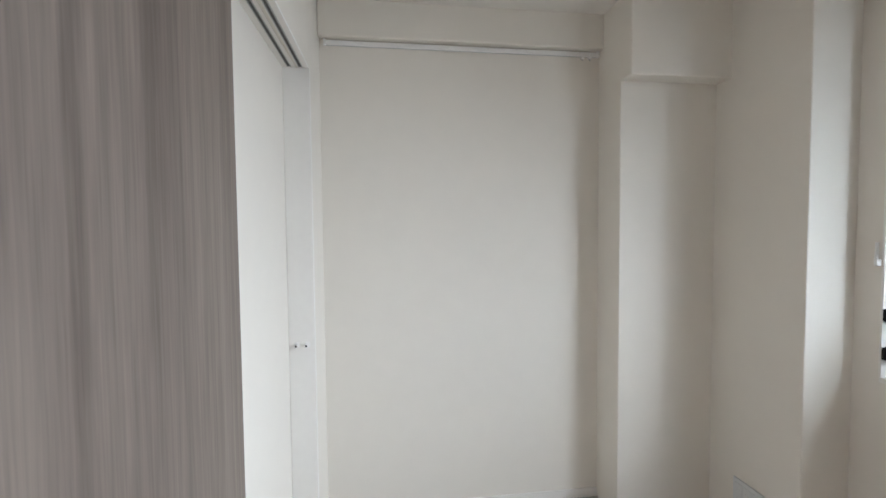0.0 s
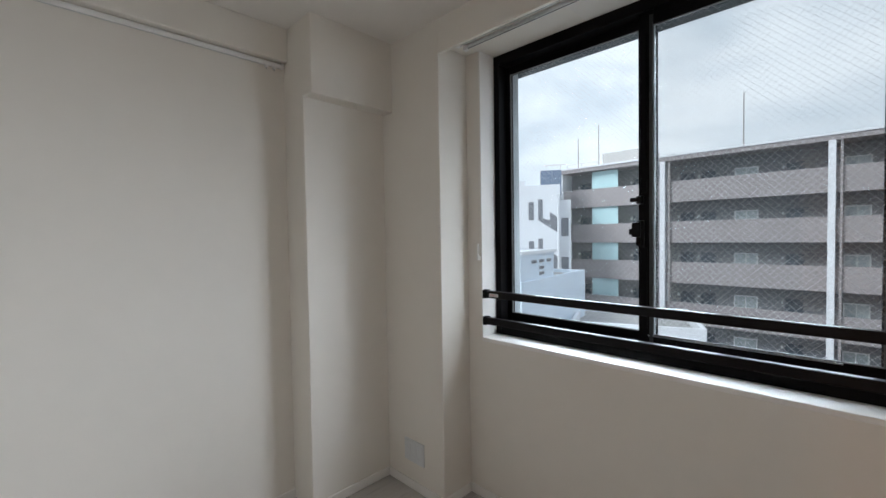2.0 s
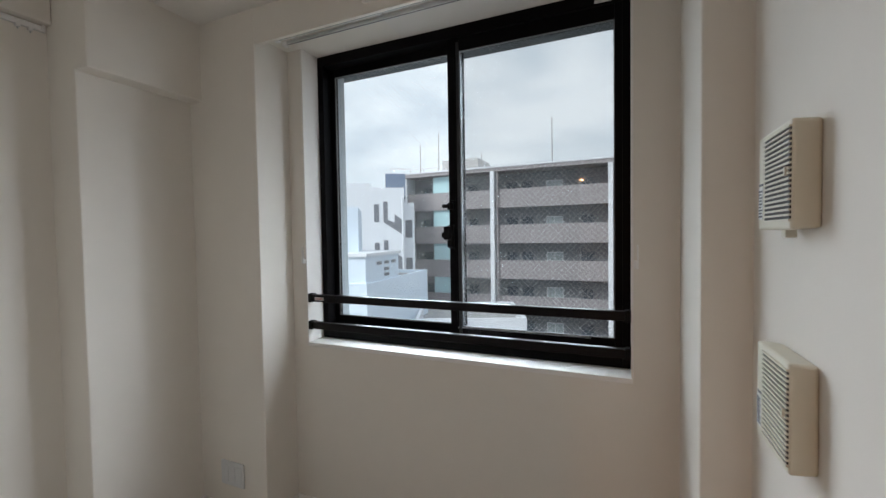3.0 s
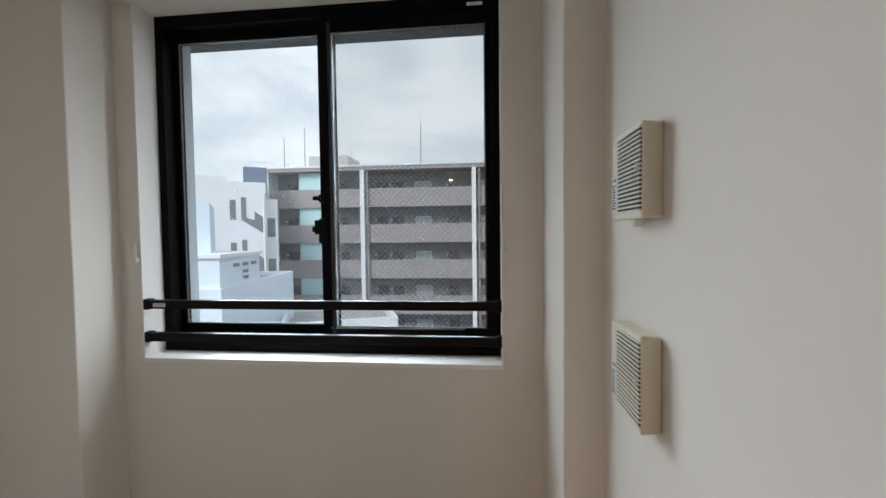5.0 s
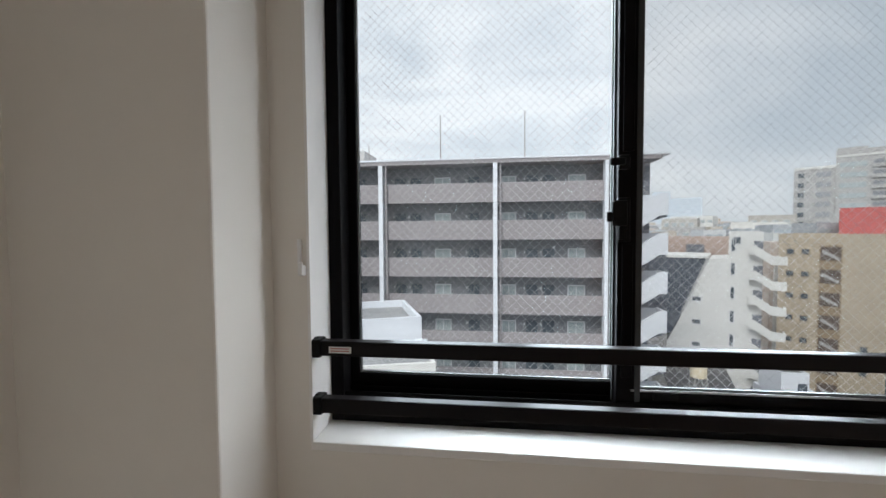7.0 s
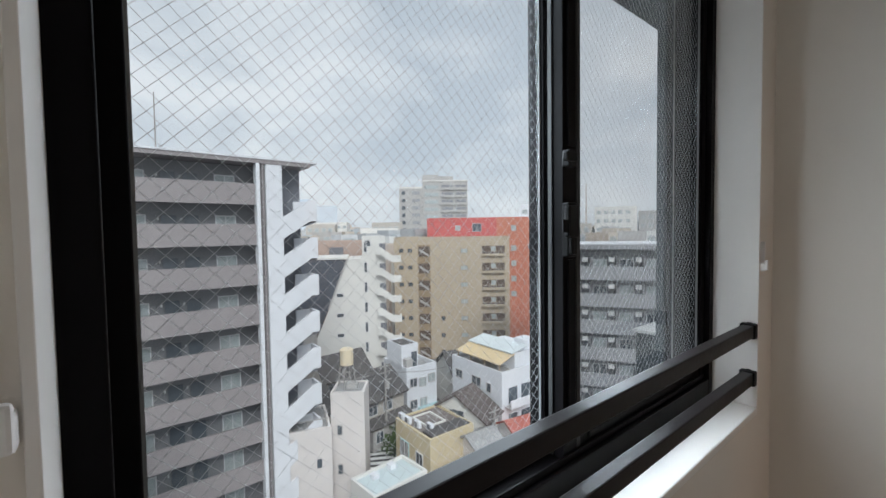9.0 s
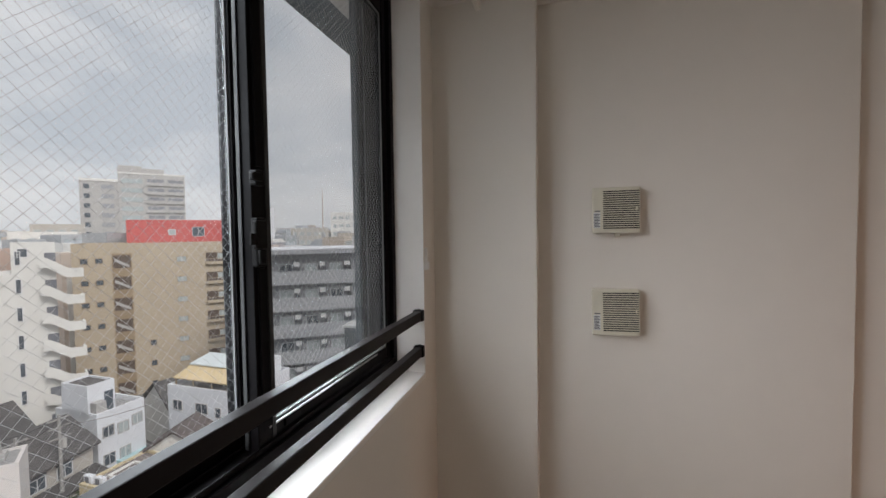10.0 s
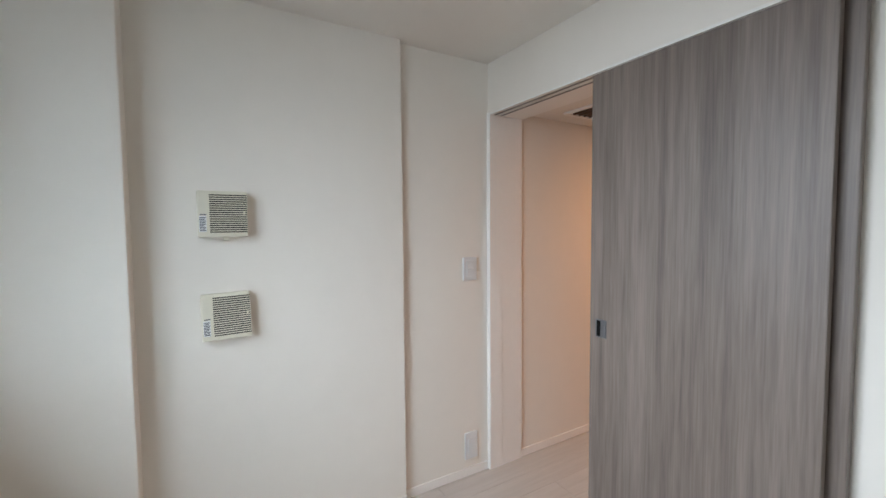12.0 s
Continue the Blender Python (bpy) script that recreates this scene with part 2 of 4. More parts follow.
structure("column_beam", boxes((-0.4, 0.002, 1.4085, YN + 0.1, 2.132, 2.6)), M_WALL, "white boxed-in beam above the column", "beam", 0.006)
structure("wall_north_west", boxes((-0.5, 0.376, YN, 2.36, 0.0, 2.7)), M_WALL, "white wall beside the window recess", "wall", 0.005)
structure("pillar_east", boxes((2.171, 2.6, YP, YO - 0.01, 0.0, 2.7)), M_WALL, "white pillar beside the window recess", "pillar", 0.005)
structure("wall_east", boxes((XE, 2.6, 0.568, YP + 0.05, 0.0, 2.7)), M_WALL, "white wallpapered wall with two ventilators", "wall", 0.004)
structure("wall_east_end", boxes((XE2, 2.6, 0.0, 0.62, 0.0, 2.7)), M_WALL, "set-back end of the white wall", "wall")
structure("wall_north", boxes((0.3, WX0, YW, 2.36, 0.0, 2.7), (WX1, 2.3, YW, 2.37, 0.0, 2.7), (WX0, WX1, YW, YO, 0.0, WZ0 - 0.02)), M_WALL, "white wall with the window opening", "wall")
structure("lintel", boxes((0.36, 2.2, 1.925, YO, WZ1, 2.75)), M_WALL, "white soffit of the window recess", "lintel")
structure("recess_header", boxes((0.36, 2.2, YN + 0.002, 1.928, 2.348, 2.6)), M_WALL, "white curtain-box lip over the recess", "trim", 0.003)
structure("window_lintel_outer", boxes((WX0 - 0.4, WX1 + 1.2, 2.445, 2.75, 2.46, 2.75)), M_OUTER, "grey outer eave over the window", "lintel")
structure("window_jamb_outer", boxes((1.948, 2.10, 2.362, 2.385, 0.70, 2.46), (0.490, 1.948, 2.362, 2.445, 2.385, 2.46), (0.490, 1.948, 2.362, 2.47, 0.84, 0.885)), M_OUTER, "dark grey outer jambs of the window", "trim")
# paler copy of the grey render; daylight on this jamb is in the colour
structure("window_jamb_outer_lit", boxes((0.34, 0.490, 2.375, 2.445, 0.70, 2.46)), mat("lit_outer_render", (0.50, 0.53, 0.56), 0.8, var=0.1, scale=3, bump=0.1, bscale=60), "outer jamb of the window in the render's lit grey", "trim")
structure("window_sill", boxes((WX0, WX1, YW - 0.004, 2.245, WZ0 - 0.021, WZ0)), M_TRIM, "white window sill", "sill", 0.003)
structure("window_lining", boxes((WX0 - 0.002, WX0 + 0.006, YW - 0.003, 2.24, WZ0, WZ1), (WX1 - 0.006, WX1 + 0.002, YW - 0.003, 2.24, WZ0, WZ1)), M_TRIM, "white lining of the window reveal", "trim", 0.001)
structure("wall_south_west", boxes((-0.5, 0.0, -0.24, 0.0, 0.0, 2.7)), M_WALL, "white wall end beside the sliding doors", "wall", 0.004)
structure("wall_south_fixed", boxes((0.0, 0.83, -0.24, -0.100, 0.0, ZD + 0.02)), M_WALL, "white wall behind the sliding doors", "wall")
structure("wall_south_header", boxes((0.0, 2.6, -0.24, 0.0, ZD + 0.004, 2.7)), M_WALL, "white wall above the sliding doors", "wall", 0.003)
structure("door_soffit", boxes((0.0, 2.297, -0.24, -0.0505, ZD, ZD + 0.01), (0.0, 2.297, -0.012, 0.002, ZD, ZD + 0.01), (0.0, 2.297, -0.084, -0.0565, ZD - 0.0005, ZD + 0.009), (0.0, 2.297, -0.040, -0.012, ZD + 0.0005, ZD + 0.01)), M_TRIM, "white head lining of the door frame", "trim")
structure("door_jamb_west", boxes((-0.012, 0.006, -0.0995, 0.006, 0.0, ZD)), M_TRIM, "white door jamb", "trim", 0.002)
structure("door_jamb_east", boxes((2.297, 2.345, -0.085, 0.008, 0.0, ZD + 0.012), (2.300, 2.345, -0.24, -0.085, 0.0, ZD)), M_TRIM, "white door jamb with a rebate", "trim", 0.002)
structure("hall_wall_east", boxes((2.316, 2.6, -3.3, -0.235, 0.0, 2.7)), M_WALL, "white wall of the hall", "wall")
structure("hall_wall_south", boxes((-0.5, 2.6, -3.4, -3.2, 0.0, 2.7)), M_WALL, "white end wall of the hall", "wall")
structure("hall_wall_west", boxes((-0.6, -0.4, -3.3, -0.2, 0.0, 2.7)), M_WALL, "white side wall of the hall", "wall")
structure("hall_ceiling", boxes((-0.5, 2.5, -3.3, -0.24, 2.135, 2.4)), M_CEIL, "low white ceiling of the hall", "ceiling")

# skirting
for nm, dims in (("baseboard_north", (-0.08, 0.37, YN - 0.008, YN + 0.01, 0, 0.05)), ("baseboard_column", (-0.086, -0.078, 1.41, YN - 0.008, 0, 0.05)),
                 ("baseboard_recess", (0.376, 2.171, YW - 0.008, YW + 0.01, 0, 0.05)), ("baseboard_recess_side", (0.376, 0.384, YN, YW - 0.008, 0, 0.05)),
                 ("baseboard_west", (XW, XW + 0.008, 0.0, 1.408, 0, 0.05)), ("baseboard_east", (XE - 0.008, XE, 0.568, YP, 0, 0.05)),
                 ("baseboard_east_end", (XE2 - 0.008, XE2, 0.008, 0.568, 0, 0.05)), ("baseboard_hall", (2.307, 2.316, -3.2, -0.24, 0, 0.05)),
                 ("baseboard_pillar", (2.163, 2.171, YP, YW, 0, 0.05))):
    structure(nm, boxes(dims), M_TRIM, "low white baseboard", "baseboard", 0.002)

# ---- window ----
window = thing("window_1", (1.243, 2.27, WZ0), "black aluminium sliding window with wired glass", "window", kind="structure")


def win_part(name, items, material, parent=None, label="", bevel=0.002):
    bm = boxes(*[(a - 1.243, b - 1.243, c - 2.27, d - 2.27, e - WZ0, f - WZ0) for a, b, c, d, e, f in items])
    return part(name, bm, material, parent or window, label, bevel)


fr = win_part("window_frame", [(WX0, WX0 + 0.040, 2.235, 2.345, WZ0, WZ1), (WX1 - 0.036, WX1, 2.235, 2.345, WZ0, WZ1),
                               (WX0 + 0.040, WX1 - 0.036, 2.235, 2.345, WZ1 - 0.052, WZ1), (WX0 + 0.040, WX1 - 0.036, 2.235, 2.345, WZ0, WZ0 + 0.062),
                               (WX0 + 0.040, WX1 - 0.036, 2.2465, 2.250, WZ0 + 0.062, WZ0 + 0.078), (WX0 + 0.040, WX1 - 0.036, 2.291, 2.2945, WZ0 + 0.062, WZ0 + 0.078)], M_BLACK, bevel=0.0025)


def sash(x0, x1, y0, y1, stl, str_, rtop):
    """One sliding sash with its stiles, rails, gasket, wired pane and wire net."""
    z0, z1 = WZ0 + 0.066, WZ1 - 0.048
    rb, rt = 0.046, rtop
    s = win_part("sash", [(x0, x0 + stl, y0, y1, z0, z1), (x1 - str_, x1, y0, y1, z0, z1), (x0 + stl, x1 - str_, y0 + 0.002, y1 - 0.002, z0, z0 + rb), (x0 + stl, x1 - str_, y0 + 0.002, y1 - 0.002, z1 - rt, z1)], M_BLACK)
    ax0, ax1, az0, az1 = x0 + stl, x1 - str_, z0 + rb, z1 - rt
    g = 0.004
    yc = (y0 + y1) / 2
    ya, yb = yc - 0.009, yc - 0.004
    win_part("gasket", [(ax0, ax0 + g, ya, yb, az0, az1), (ax1 - g, ax1, ya, yb, az0, az1), (ax0 + g, ax1 - g, ya, yb, az0, az0 + g), (ax0 + g, ax1 - g, ya, yb, az1 - g, az1)], M_GASK, s, "pale grey gasket", 0.0)
    pane = win_part("pane", [(ax0 + 0.001, ax1 - 0.001, yc - 0.0034, yc + 0.0034, az0 + 0.001, az1 - 0.001)], M_GLASS, s, "wired glass pane", 0.0)
    pane.visible_shadow = False
    # crossed wires inside the pane, about 25 mm apart
    bm = bmesh.new()
    a0, a1, b0, b1 = ax0 + 0.001 - 1.243, ax1 - 0.001 - 1.243, az0 + 0.001 - WZ0, az1 - 0.001 - WZ0
    w, h, yy, r = a1 - a0, b1 - b0, yc - 2.27, 0.00030
    tilt = 1.0
    step = 0.0245
    for sgn in (1, -1):
        k = -h / tilt
        while k < w + h / tilt:
            # line u = k + v / tilt, clipped to the pane
            v0, v1 = max(0.0, -k * tilt), min(h, (w - k) * tilt)
            if v1 - v0 > 0.01:
                u0, u1 = k + v0 / tilt, k + v1 / tilt
                if sgn < 0:
                    u0, u1 = w - u0, w - u1
                d = Vector((v1 - v0, 0, u0 - u1)).normalized() * r
                p, q = Vector((a0 + u0, yy, b0 + v0)), Vector((a0 + u1, yy, b0 + v1))
                e = Vector((0, r, 0))
                vs = [bm.verts.new(c) for c in (p + d, p + e, p - d, p - e, q + d, q + e, q - d, q - e)]
                for i in range(4):
                    j = (i + 1) % 4
                    bm.faces.new((vs[i], vs[j], vs[4 + j], vs[4 + i]))
            k += step
    part("wire_net", bm, M_WIRE, s, "fine crossed steel wires")
    return s


outer = sash(WX0 + 0.026, 1.268, 2.300, 2.334, 0.038, 0.040, 0.044)
inner = sash(1.226, WX1 - 0.030, 2.252, 2.286, 0.058, 0.034, 0.062)
win_part("stile_fin", [(1.240, 1.268, 2.334, 2.348, WZ0 + 0.07, WZ1 - 0.05)], M_BLACK, outer)
# insect screen outside the inner sash: a slim frame and a woven net
screen = win_part("insect_screen", [(1.250, 1.272, 2.3495, 2.3595, WZ0 + 0.03, WZ1 - 0.03), (1.962, 1.984, 2.3495, 2.3595, WZ0 + 0.03, WZ1 - 0.03),
                                    (1.272, 1.962, 2.3495, 2.3595, WZ0 + 0.03, WZ0 + 0.058), (1.272, 1.962, 2.3495, 2.3595, WZ1 - 0.058, WZ1 - 0.03)], M_BLACK, label="black framed insect screen")
net = win_part("net", [(1.272, 1.962, 2.3543, 2.3547, WZ0 + 0.058, WZ1 - 0.058)], M_NET, screen, "fine dark grey net", 0.0)
net.visible_shadow = False
# glint on the bottom rail's edge, built as two thin bright lines
win_part("bead_glint", [(1.262, 1.86, 2.2515, 2.2545, WZ0 + 0.1065, WZ0 + 0.1085), (1.262, 1.86, 2.2515, 2.2545, WZ0 + 0.1100, WZ0 + 0.1112)], M_STEEL, inner, "glint along the glazing bead, as two steel lines", 0.0)
# meeting stile: weather strip, cover and the crescent lock
win_part("weather_strip", [(1.2215, 1.226, 2.276, 2.286, WZ0 + 0.07, WZ1 - 0.06)], M_RUBBER, inner, "dark grey weather strip", 0.001)
# greyish reflection on the black stile, added as a thin strip
win_part("stile_sheen", [(1.270, 1.2835, 2.2495, 2.2525, WZ0 + 0.08, WZ1 - 0.07)], M_RUBBER, inner, "dark grey strip for the stile's sheen", 0.001)
win_part("stile_cover", [(1.236, 1.262, 2.246, 2.252, 1.02, 1.36), (1.236, 1.262, 2.246, 2.252, 1.59, 2.25)], M_BLACK, inner, "", 0.002)
lk = win_part("crescent_lock", [(1.222, 1.252, 2.236, 2.254, 1.365, 1.475)], M_BRACK, inner, "black crescent lock", 0.004)
win_part("lock_lever", [(1.206, 1.242, 2.224, 2.237, 1.405, 1.468), (1.222, 1.242, 2.228, 2.237, 1.37, 1.405)], M_BRACK, lk, "", 0.004)
win_part("lock_catch", [(1.194, 1.207, 2.228, 2.233, 1.415, 1.440)], M_BRACK, lk, "black hook", 0.002)
cg = win_part("child_guard", [(1.222, 1.250, 2.234, 2.254, 1.545, 1.580)], M_BRACK, inner, "black sash stop", 0.004)
win_part("guard_tab", [(1.200, 1.236, 2.224, 2.236, 1.554, 1.572)], M_BRACK, cg, "", 0.003)
win_part("maker_plate", [(1.88, 1.945, 2.233, 2.2352, 2.345, 2.358)], M_GREYP, fr, "small grey plate", 0.0)
win_part("sash_latch", [(1.315, 1.375, 2.247, 2.254, 0.965, 0.985)], M_BRACK, inner, "", 0.002)

# ---- safety bars across the reveal ----
for zc, lab in ((1.1095, True), (0.9665, False)):
    bar = thing("safety_bar", (1.243, 2.128, zc), "dark bronze safety bar fixed across the window reveal", "safety bar", "safety bars at the window")
    bm = boxes((-0.757, 0.757, -0.006, 0.024, -0.0185, 0.0185))
    part("rail", bm, M_RAILB, bar, "", 0.003, 2)
    for sx in (-1, 1):
        bm = boxes((min(sx * 0.747, sx * 0.7745), max(sx * 0.747, sx * 0.7745), -0.011, 0.030, -0.0225, 0.0225))
        br = part("end_bracket", bm, M_BRACK, bar, "black plastic end bracket", 0.004, 2)
        bm = bmesh.new()
        cyl(bm, (sx * 0.7655, 0.009, 0.0222), (sx * 0.7655, 0.009, 0.0245), 0.006)
        part("screw", bm, M_BRACK, br)
    if lab:
        st = bpart("sticker", (-0.727, -0.670, -0.0068, -0.0058, -0.010, 0.006), M_LABEL, bar, "small pale warning sticker")
        for k in range(2):
            bpart("print_line", (-0.722, -0.676, -0.0074, -0.0067, -0.006 + 0.006 * k, -0.0035 + 0.006 * k), mat("red_print", (0.45, 0.16, 0.14), 0.6), st)

# ---- curtain tassel hooks ----
for hx, sx in ((0.4505, 1), (2.0345, -1)):
    hk = thing("tassel_hook", (hx, YW, 1.335), "small white curtain tassel hook on the wall", "hook", "tassel hooks beside the window")
    bpart("back_plate", (-0.003, 0.003, -0.012, 0.0, -0.045, 0.043), M_PLATE, hk, "", 0.001)
    x0, x1 = sorted((sx * 0.002, sx * 0.014))
    bpart("arm", (x0, x1, -0.016, 0.0, -0.045, -0.020), M_PLATE, hk, "", 0.003)
    bpart("tip", (x0, x1, -0.022, -0.015, -0.043, -0.012), M_PLATE, hk, "", 0.003)

# ---- curtain rail in the recess ----
cr = thing("curtain_rail", (1.27, 1.985, WZ1), "white double curtain rail below the recess soffit", "curtain rail")
for yy in (-0.025, 0.03):
    rl = bpart("rail", (-0.80, 0.80, yy - 0.009, yy + 0.009, -0.022, -0.008), M_GREYP, cr, "", 0.002)
    bpart("slot", (-0.79, 0.79, yy - 0.002, yy + 0.002, -0.0232, -0.021), M_TRACK, rl)
    for sx in (-0.80, 0.80):
        bpart("end_cap", (sx - 0.012, sx + 0.012, yy - 0.012, yy + 0.012, -0.030, -0.006), M_PLATE, rl, "", 0.003)
for bx in (-0.74, -0.25, 0.25, 0.74):
    bpart("bracket", (bx - 0.012, bx + 0.012, -0.05, 0.05, -0.008, 0.0), M_PLATE, cr, "", 0.001)

# ---- picture rail ----
pr = thing("picture_rail", (XW, 0.71, 2.332), "white picture rail on the wall below the beam", "picture rail")
bm = bmesh.new()
prism(bm, [(0.0, -0.012), (0.010, -0.013), (0.013, -0.011), (0.013, 0.008), (0.009, 0.011), (0.0, 0.011)], -0.683, 0.683)
part("rail", bm, M_PLATE, pr, "", 0.0015)
bpart("slot", (0.004, 0.009, -0.675, 0.675, -0.0148, -0.012), M_GREYP, pr)
for yy in (0.600, 0.640):
    hk = bpart("hook", (0.003, 0.020, yy - 0.008, yy + 0.008, -0.026, -0.012), M_PLATE, pr, "white sliding hook", 0.002)
    bm = bmesh.new()
    cyl(bm, (0.012, yy, -0.034), (0.012, yy, -0.024), 0.0025)
    part("pin", bm, M_STEEL, hk)
for yy in (-0.683, 0.683):
    bpart("end_cap", (0.0, 0.020, yy - 0.006, yy + 0.006, -0.015, 0.015), M_PLATE, pr, "", 0.002)

# ---- wall ventilators ----
for vz0, vz1, skew, tab in ((1.425, 1.610, 0.0, True), (1.010, 1.201, -1.0, False)):
    vc = (vz0 + vz1) / 2
    h = (vz1 - vz0) / 2
    ve = thing("wall_ventilator", (XE, 1.380, vc), "beige plastic wall ventilator with a grille" + (" and pull tab" if tab else ", slightly askew"), "ventilator", "ventilators on the wall")
    ve.rotation_euler = (radians(skew), 0, 0)
    bm = bmesh.new()
    # shallow cover, narrower at the front
    f, bk = -0.043, 0.0
    pts = [(bk, -0.086, -h + 0.003), (bk, 0.088, -h + 0.003), (bk, 0.088, h - 0.003), (bk, -0.086, h - 0.003), (f, -0.0905, -h), (f, 0.0905, -h), (f, 0.0905, h), (f, -0.0905, h)]
    vs = [bm.verts.new(p) for p in pts]
    for q in ((0, 1, 2, 3), (4, 7, 6, 5), (0, 4, 5, 1), (1, 5, 6, 2), (2, 6, 7, 3), (3, 7, 4, 0)):
        bm.faces.new([vs[i] for i in q])
    cover = part("cover", bm, M_BEIGE, ve, "", 0.006, 3)
    # flat dark sheet on the cover gives the slots their shade
    bpart("grille_back", (f - 0.0006, f + 0.01, -0.0880, 0.047, -h + 0.016, h - 0.012), M_SLOT, cover, "dark sheet for the shade between the slats")
    n = 18
    z0, z1 = -h + 0.017, h - 0.013
    pitch = (z1 - z0) / n
    for k in range(n + 1):
        zz = z0 + pitch * k
        sl = bpart("slat", (f - 0.0032, f + 0.002, -0.0895, 0.048, zz - pitch * 0.2, zz + pitch * 0.2), M_BEIGE, cover)
    bpart("knob", (f - 0.006, f, -0.080, -0.074, -0.002, 0.014), M_BEIGE, cover, "", 0.0015)
    lb = bpart("label", (f - 0.0012, f + 0.001, 0.058, 0.084, -h + 0.022, -h + 0.085), M_LABEL, cover, "white printed label")
    for k in range(9):
        zz = -h + 0.026 + k * 0.0062
        wd = (0.0225, 0.019, 0.022, 0.016, 0.0215, 0.020, 0.0225, 0.017, 0.022)[k]
        bpart("print_line", (f - 0.0018, f - 0.0008, 0.082 - wd, 0.082, zz, zz + 0.0034), M_INK, lb)
    bpart("label_mark", (f - 0.0012, f + 0.001, 0.058, 0.080, -h + 0.088, -h + 0.092), M_INK, cover)
    if tab:
        bpart("pull_tab", (-0.030, -0.012, -0.020, 0.002, -h - 0.014, -h + 0.004), M_BEIGE, ve, "small beige pull tab", 0.003)

# ---- switch and sockets ----
sw = thing("light_switch", (XE2, 0.1365, 1.218), "white two-gang wall switch beside the doors", "switch")
bpart("plate", (-0.011, 0.0, -0.0465, 0.0465, -0.066, 0.066), M_SWITCH, sw, "", 0.004)
for k in range(2):
    bpart("rocker", (-0.0145, -0.008, -0.024, 0.024, -0.044 + 0.045 * k, -0.002 + 0.045 * k), M_SWITCH, sw, "", 0.002)
bpart("indicator", (-0.0152, -0.013, 0.012, 0.019, 0.034, 0.037), M_GREYP, sw)
so = thing("wall_socket", (XE2, 0.132, 0.18), "white wall socket plate near the floor", "socket")
bpart("plate", (-0.011, 0.0, -0.044, 0.044, -0.079, 0.079), M_SWITCH, so, "", 0.004)
bpart("insert", (-0.0135, -0.008, -0.024, 0.024, -0.045, 0.045), M_SWITCH, so, "", 0.002)
sp = thing("media_socket", (0.146, YN, 0.219), "white multi-way wall socket near the floor", "socket")
bpart("plate", (-0.0805, 0.0805, -0.009, 0.0, -0.063, 0.063), M_SWITCH, sp, "", 0.004)
for k in range(3):
    ins = bpart("insert", (-0.068 + 0.047 * k, -0.026 + 0.047 * k, -0.0115, -0.008, -0.044, 0.044), M_SWITCH, sp, "", 0.002)
    for zz in (-0.024, 0.016):
        for dx in (-0.006, 0.006):
            cx = -0.047 + 0.047 * k + dx
            bpart("slot", (cx - 0.001, cx + 0.001, -0.012, -0.011, zz - 0.005, zz + 0.005), M_GREYP, ins)

# ---- sliding doors ----


M_PULL = mat("dark_grey_metal", (0.17, 0.17, 0.175), 0.4, metal=0.6, var=0.08)


def sliding_door(x0, x1, yc, pull):
    d = thing("sliding_door", ((x0 + x1) / 2, yc, 0.008), "grey-brown wood-grain sliding door panel, pushed open", "door", "sliding doors")
    w = (x1 - x0) / 2
    bpart("panel", (-w, w, -0.0155, 0.0155, 0.0, ZD - 0.004), M_DOOR, d, "", 0.0015)
    for sx in (-1, 1):
        bpart("edge_band", (sx * w - 0.001, sx * w + 0.001, -0.0145, 0.0145, 0.002, ZD - 0.006), M_DOOR_EDGE, d, "darker edge band")
    if pull:
        hx = 1.538 - (x0 + x1) / 2
        hz = 1.014 - 0.008
        h = bpart("finger_pull", (hx - 0.028, hx + 0.028, 0.0150, 0.0172, hz - 0.040, hz + 0.040), M_PULL, d, "dark grey metal finger pull", 0.001)
        # hollow isn't cut; a black face takes the place of its shade
        bpart("recess", (hx + 0.002, hx + 0.021, 0.0165, 0.0180, hz - 0.034, hz + 0.034), M_BRACK, h, "black face for the shade in the pull's hollow")
        bpart("lip", (hx - 0.024, hx - 0.001, 0.0165, 0.0190, hz - 0.034, hz + 0.034), M_PULL, h, "", 0.001)
    return d


sliding_door(0.798, 1.5945, -0.0275, True)
sliding_door(0.757, 1.560, -0.0725, False)
for yc in (-0.026, -0.070):
    tr = thing("door_track", (1.15, yc, ZD), "dark aluminium door track let into the soffit", "door track", "door tracks")
    bpart("groove", (-1.132, 1.140, -0.0045, 0.0045, -0.0012, 0.012), M_TRACK, tr)
    for sx in (-1, 1):
        bpart("lip", (-1.132, 1.140, min(sx * 0.0045, sx * 0.0080), max(sx * 0.0045, sx * 0.0080), -0.0025, 0.010), M_ALU, tr)
for yc in (-0.026, -0.067):
    st = thing("door_stop", (0.006, yc, 0.965), "small white door stop with a dark tip on the jamb", "door stop", "door stops")
    bm = bmesh.new()
    cyl(bm, (0, 0, 0), (0.004, 0, 0), 0.012, 0.011, 16)
    cyl(bm, (0.004, 0, 0), (0.024, 0, 0), 0.008, 0.0085, 16)
    part("stem", bm, M_PLATE, st)
    bm = bmesh.new()
    cyl(bm, (0.0235, 0, 0), (0.0255, 0, 0), 0.0045, 0.004, 12)
    part("rubber_tip", bm, M_RUBBER, st)

